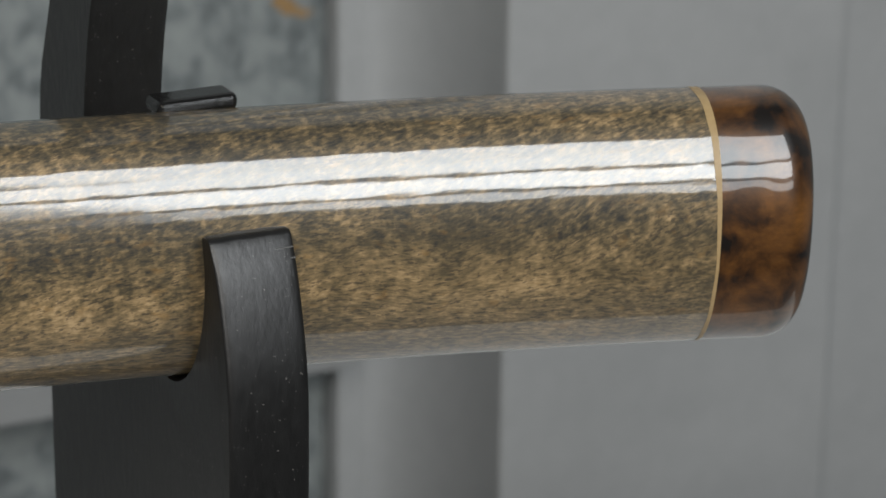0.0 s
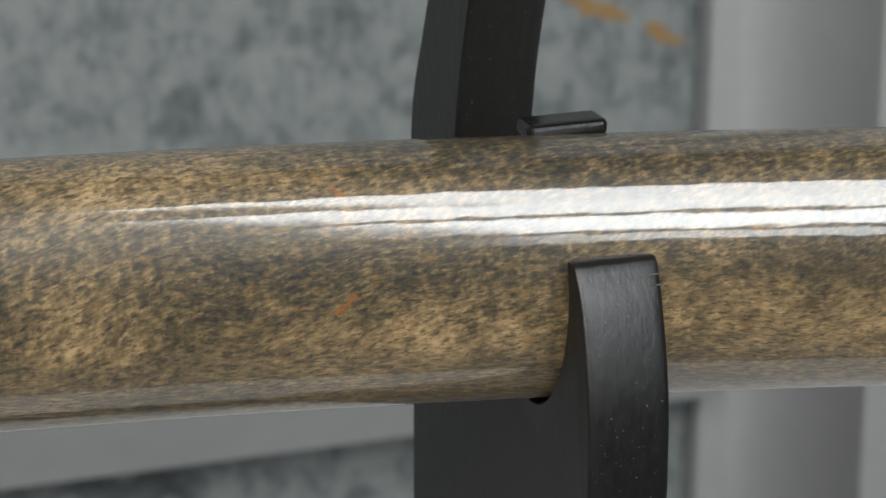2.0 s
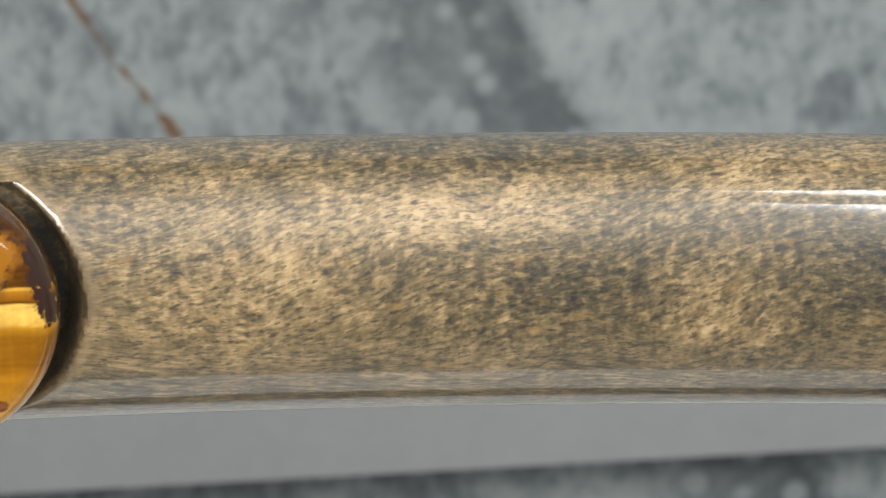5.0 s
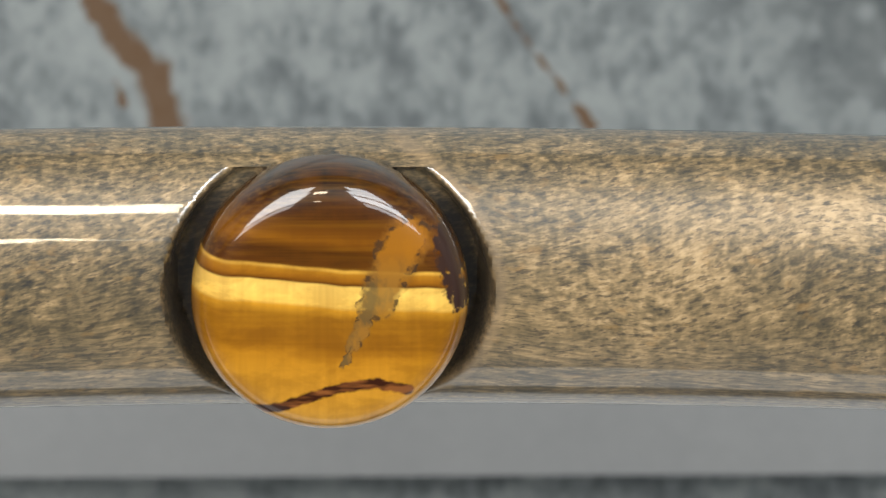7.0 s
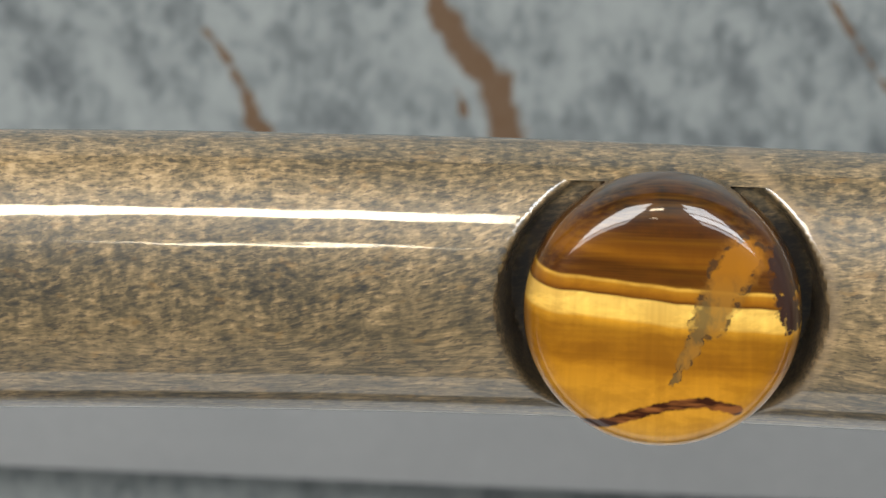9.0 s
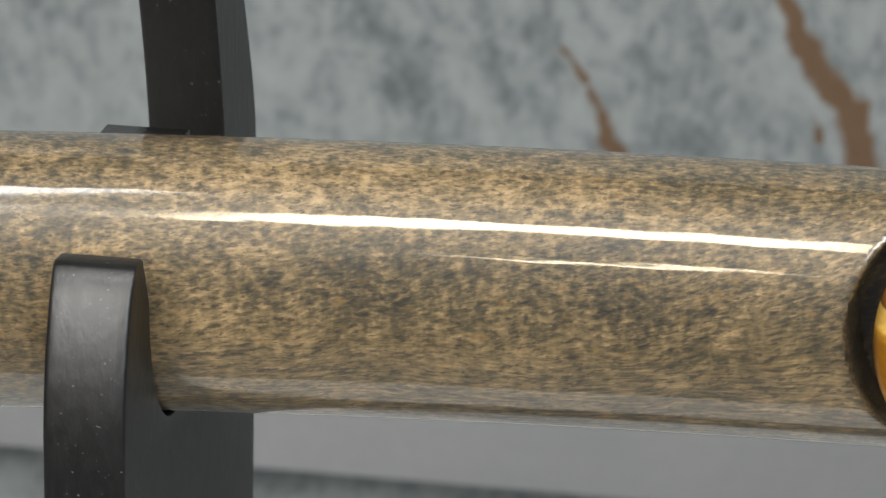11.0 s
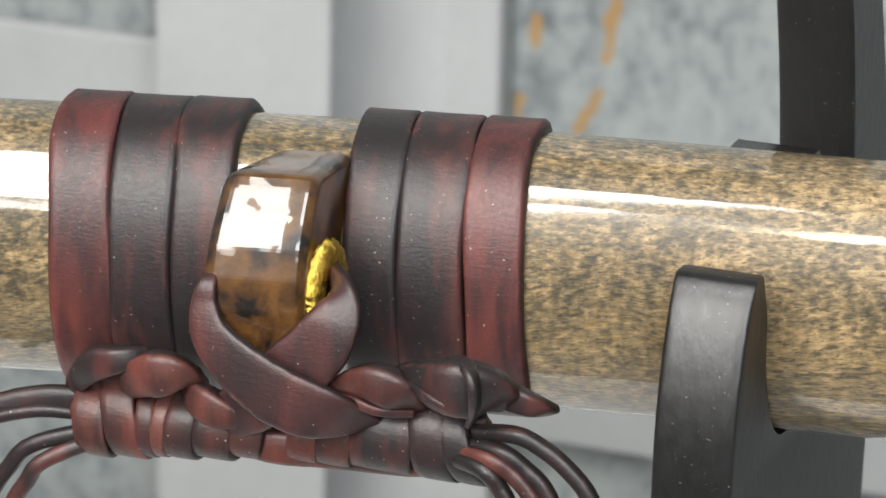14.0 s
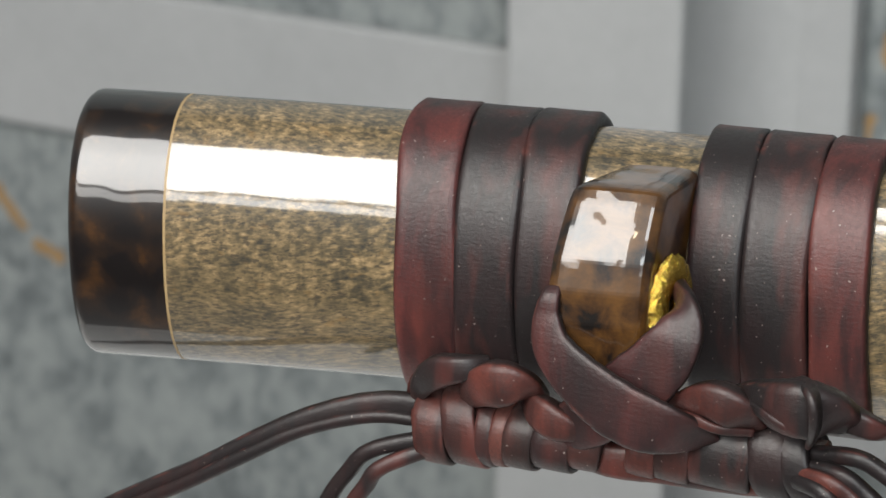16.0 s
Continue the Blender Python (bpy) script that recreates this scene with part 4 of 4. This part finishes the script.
part("tail", strap("tail", [(-0.2200, 0.4575, 0.9915, 0.0013, 0.0013, 0), (-0.2314, 0.4523, 0.9863, 0.0013, 0.0013, 0), (-0.2349, 0.4523, 0.9820, 0.0013, 0.0013, 0), (-0.2377, 0.4523, 0.9770, 0.0013, 0.0013, 0), (-0.2406, 0.4523, 0.9653, 0.0013, 0.0013, 0)], DARKHIDE, n=50, power=1, seed=23), cord)
part("tail", strap("tail", [(-0.1690, 0.4577, 0.9990, 0.0013, 0.0013, 0), (-0.1562, 0.4548, 1.0022, 0.0013, 0.0013, 0), (-0.1508, 0.4548, 1.0007, 0.0013, 0.0013, 0), (-0.1463, 0.4548, 0.9976, 0.0013, 0.0013, 0), (-0.1430, 0.4548, 0.9936, 0.0013, 0.0013, 0), (-0.1399, 0.4548, 0.9848, 0.0013, 0.0013, 0)], CORDHIDE, n=50, power=1, seed=24), cord)
part("tail", strap("tail", [(-0.1690, 0.4577, 0.9980, 0.0013, 0.0013, 0), (-0.1575, 0.4530, 1.0000, 0.0013, 0.0013, 0), (-0.1526, 0.4530, 0.9976, 0.0013, 0.0013, 0), (-0.1494, 0.4530, 0.9946, 0.0013, 0.0013, 0), (-0.1462, 0.4530, 0.9878, 0.0013, 0.0013, 0)], CORDHIDE, n=50, power=1, seed=25), cord)
part("tail", strap("tail", [(-0.1690, 0.4572, 0.9972, 0.0013, 0.0013, 0), (-0.1589, 0.4520, 0.9990, 0.0013, 0.0013, 0), (-0.1545, 0.4520, 0.9971, 0.0013, 0.0013, 0), (-0.1511, 0.4520, 0.9936, 0.0013, 0.0013, 0), (-0.1477, 0.4520, 0.9878, 0.0013, 0.0013, 0)], RUSTHIDE, n=50, power=1, seed=26), cord)
part("tail", strap("tail", [(-0.1690, 0.4570, 0.9965, 0.0013, 0.0013, 0), (-0.1594, 0.4513, 0.9976, 0.0013, 0.0013, 0), (-0.1560, 0.4513, 0.9946, 0.0013, 0.0013, 0), (-0.1540, 0.4513, 0.9907, 0.0013, 0.0013, 0), (-0.1526, 0.4513, 0.9848, 0.0013, 0.0013, 0)], CORDHIDE, n=50, power=1, seed=27), cord)
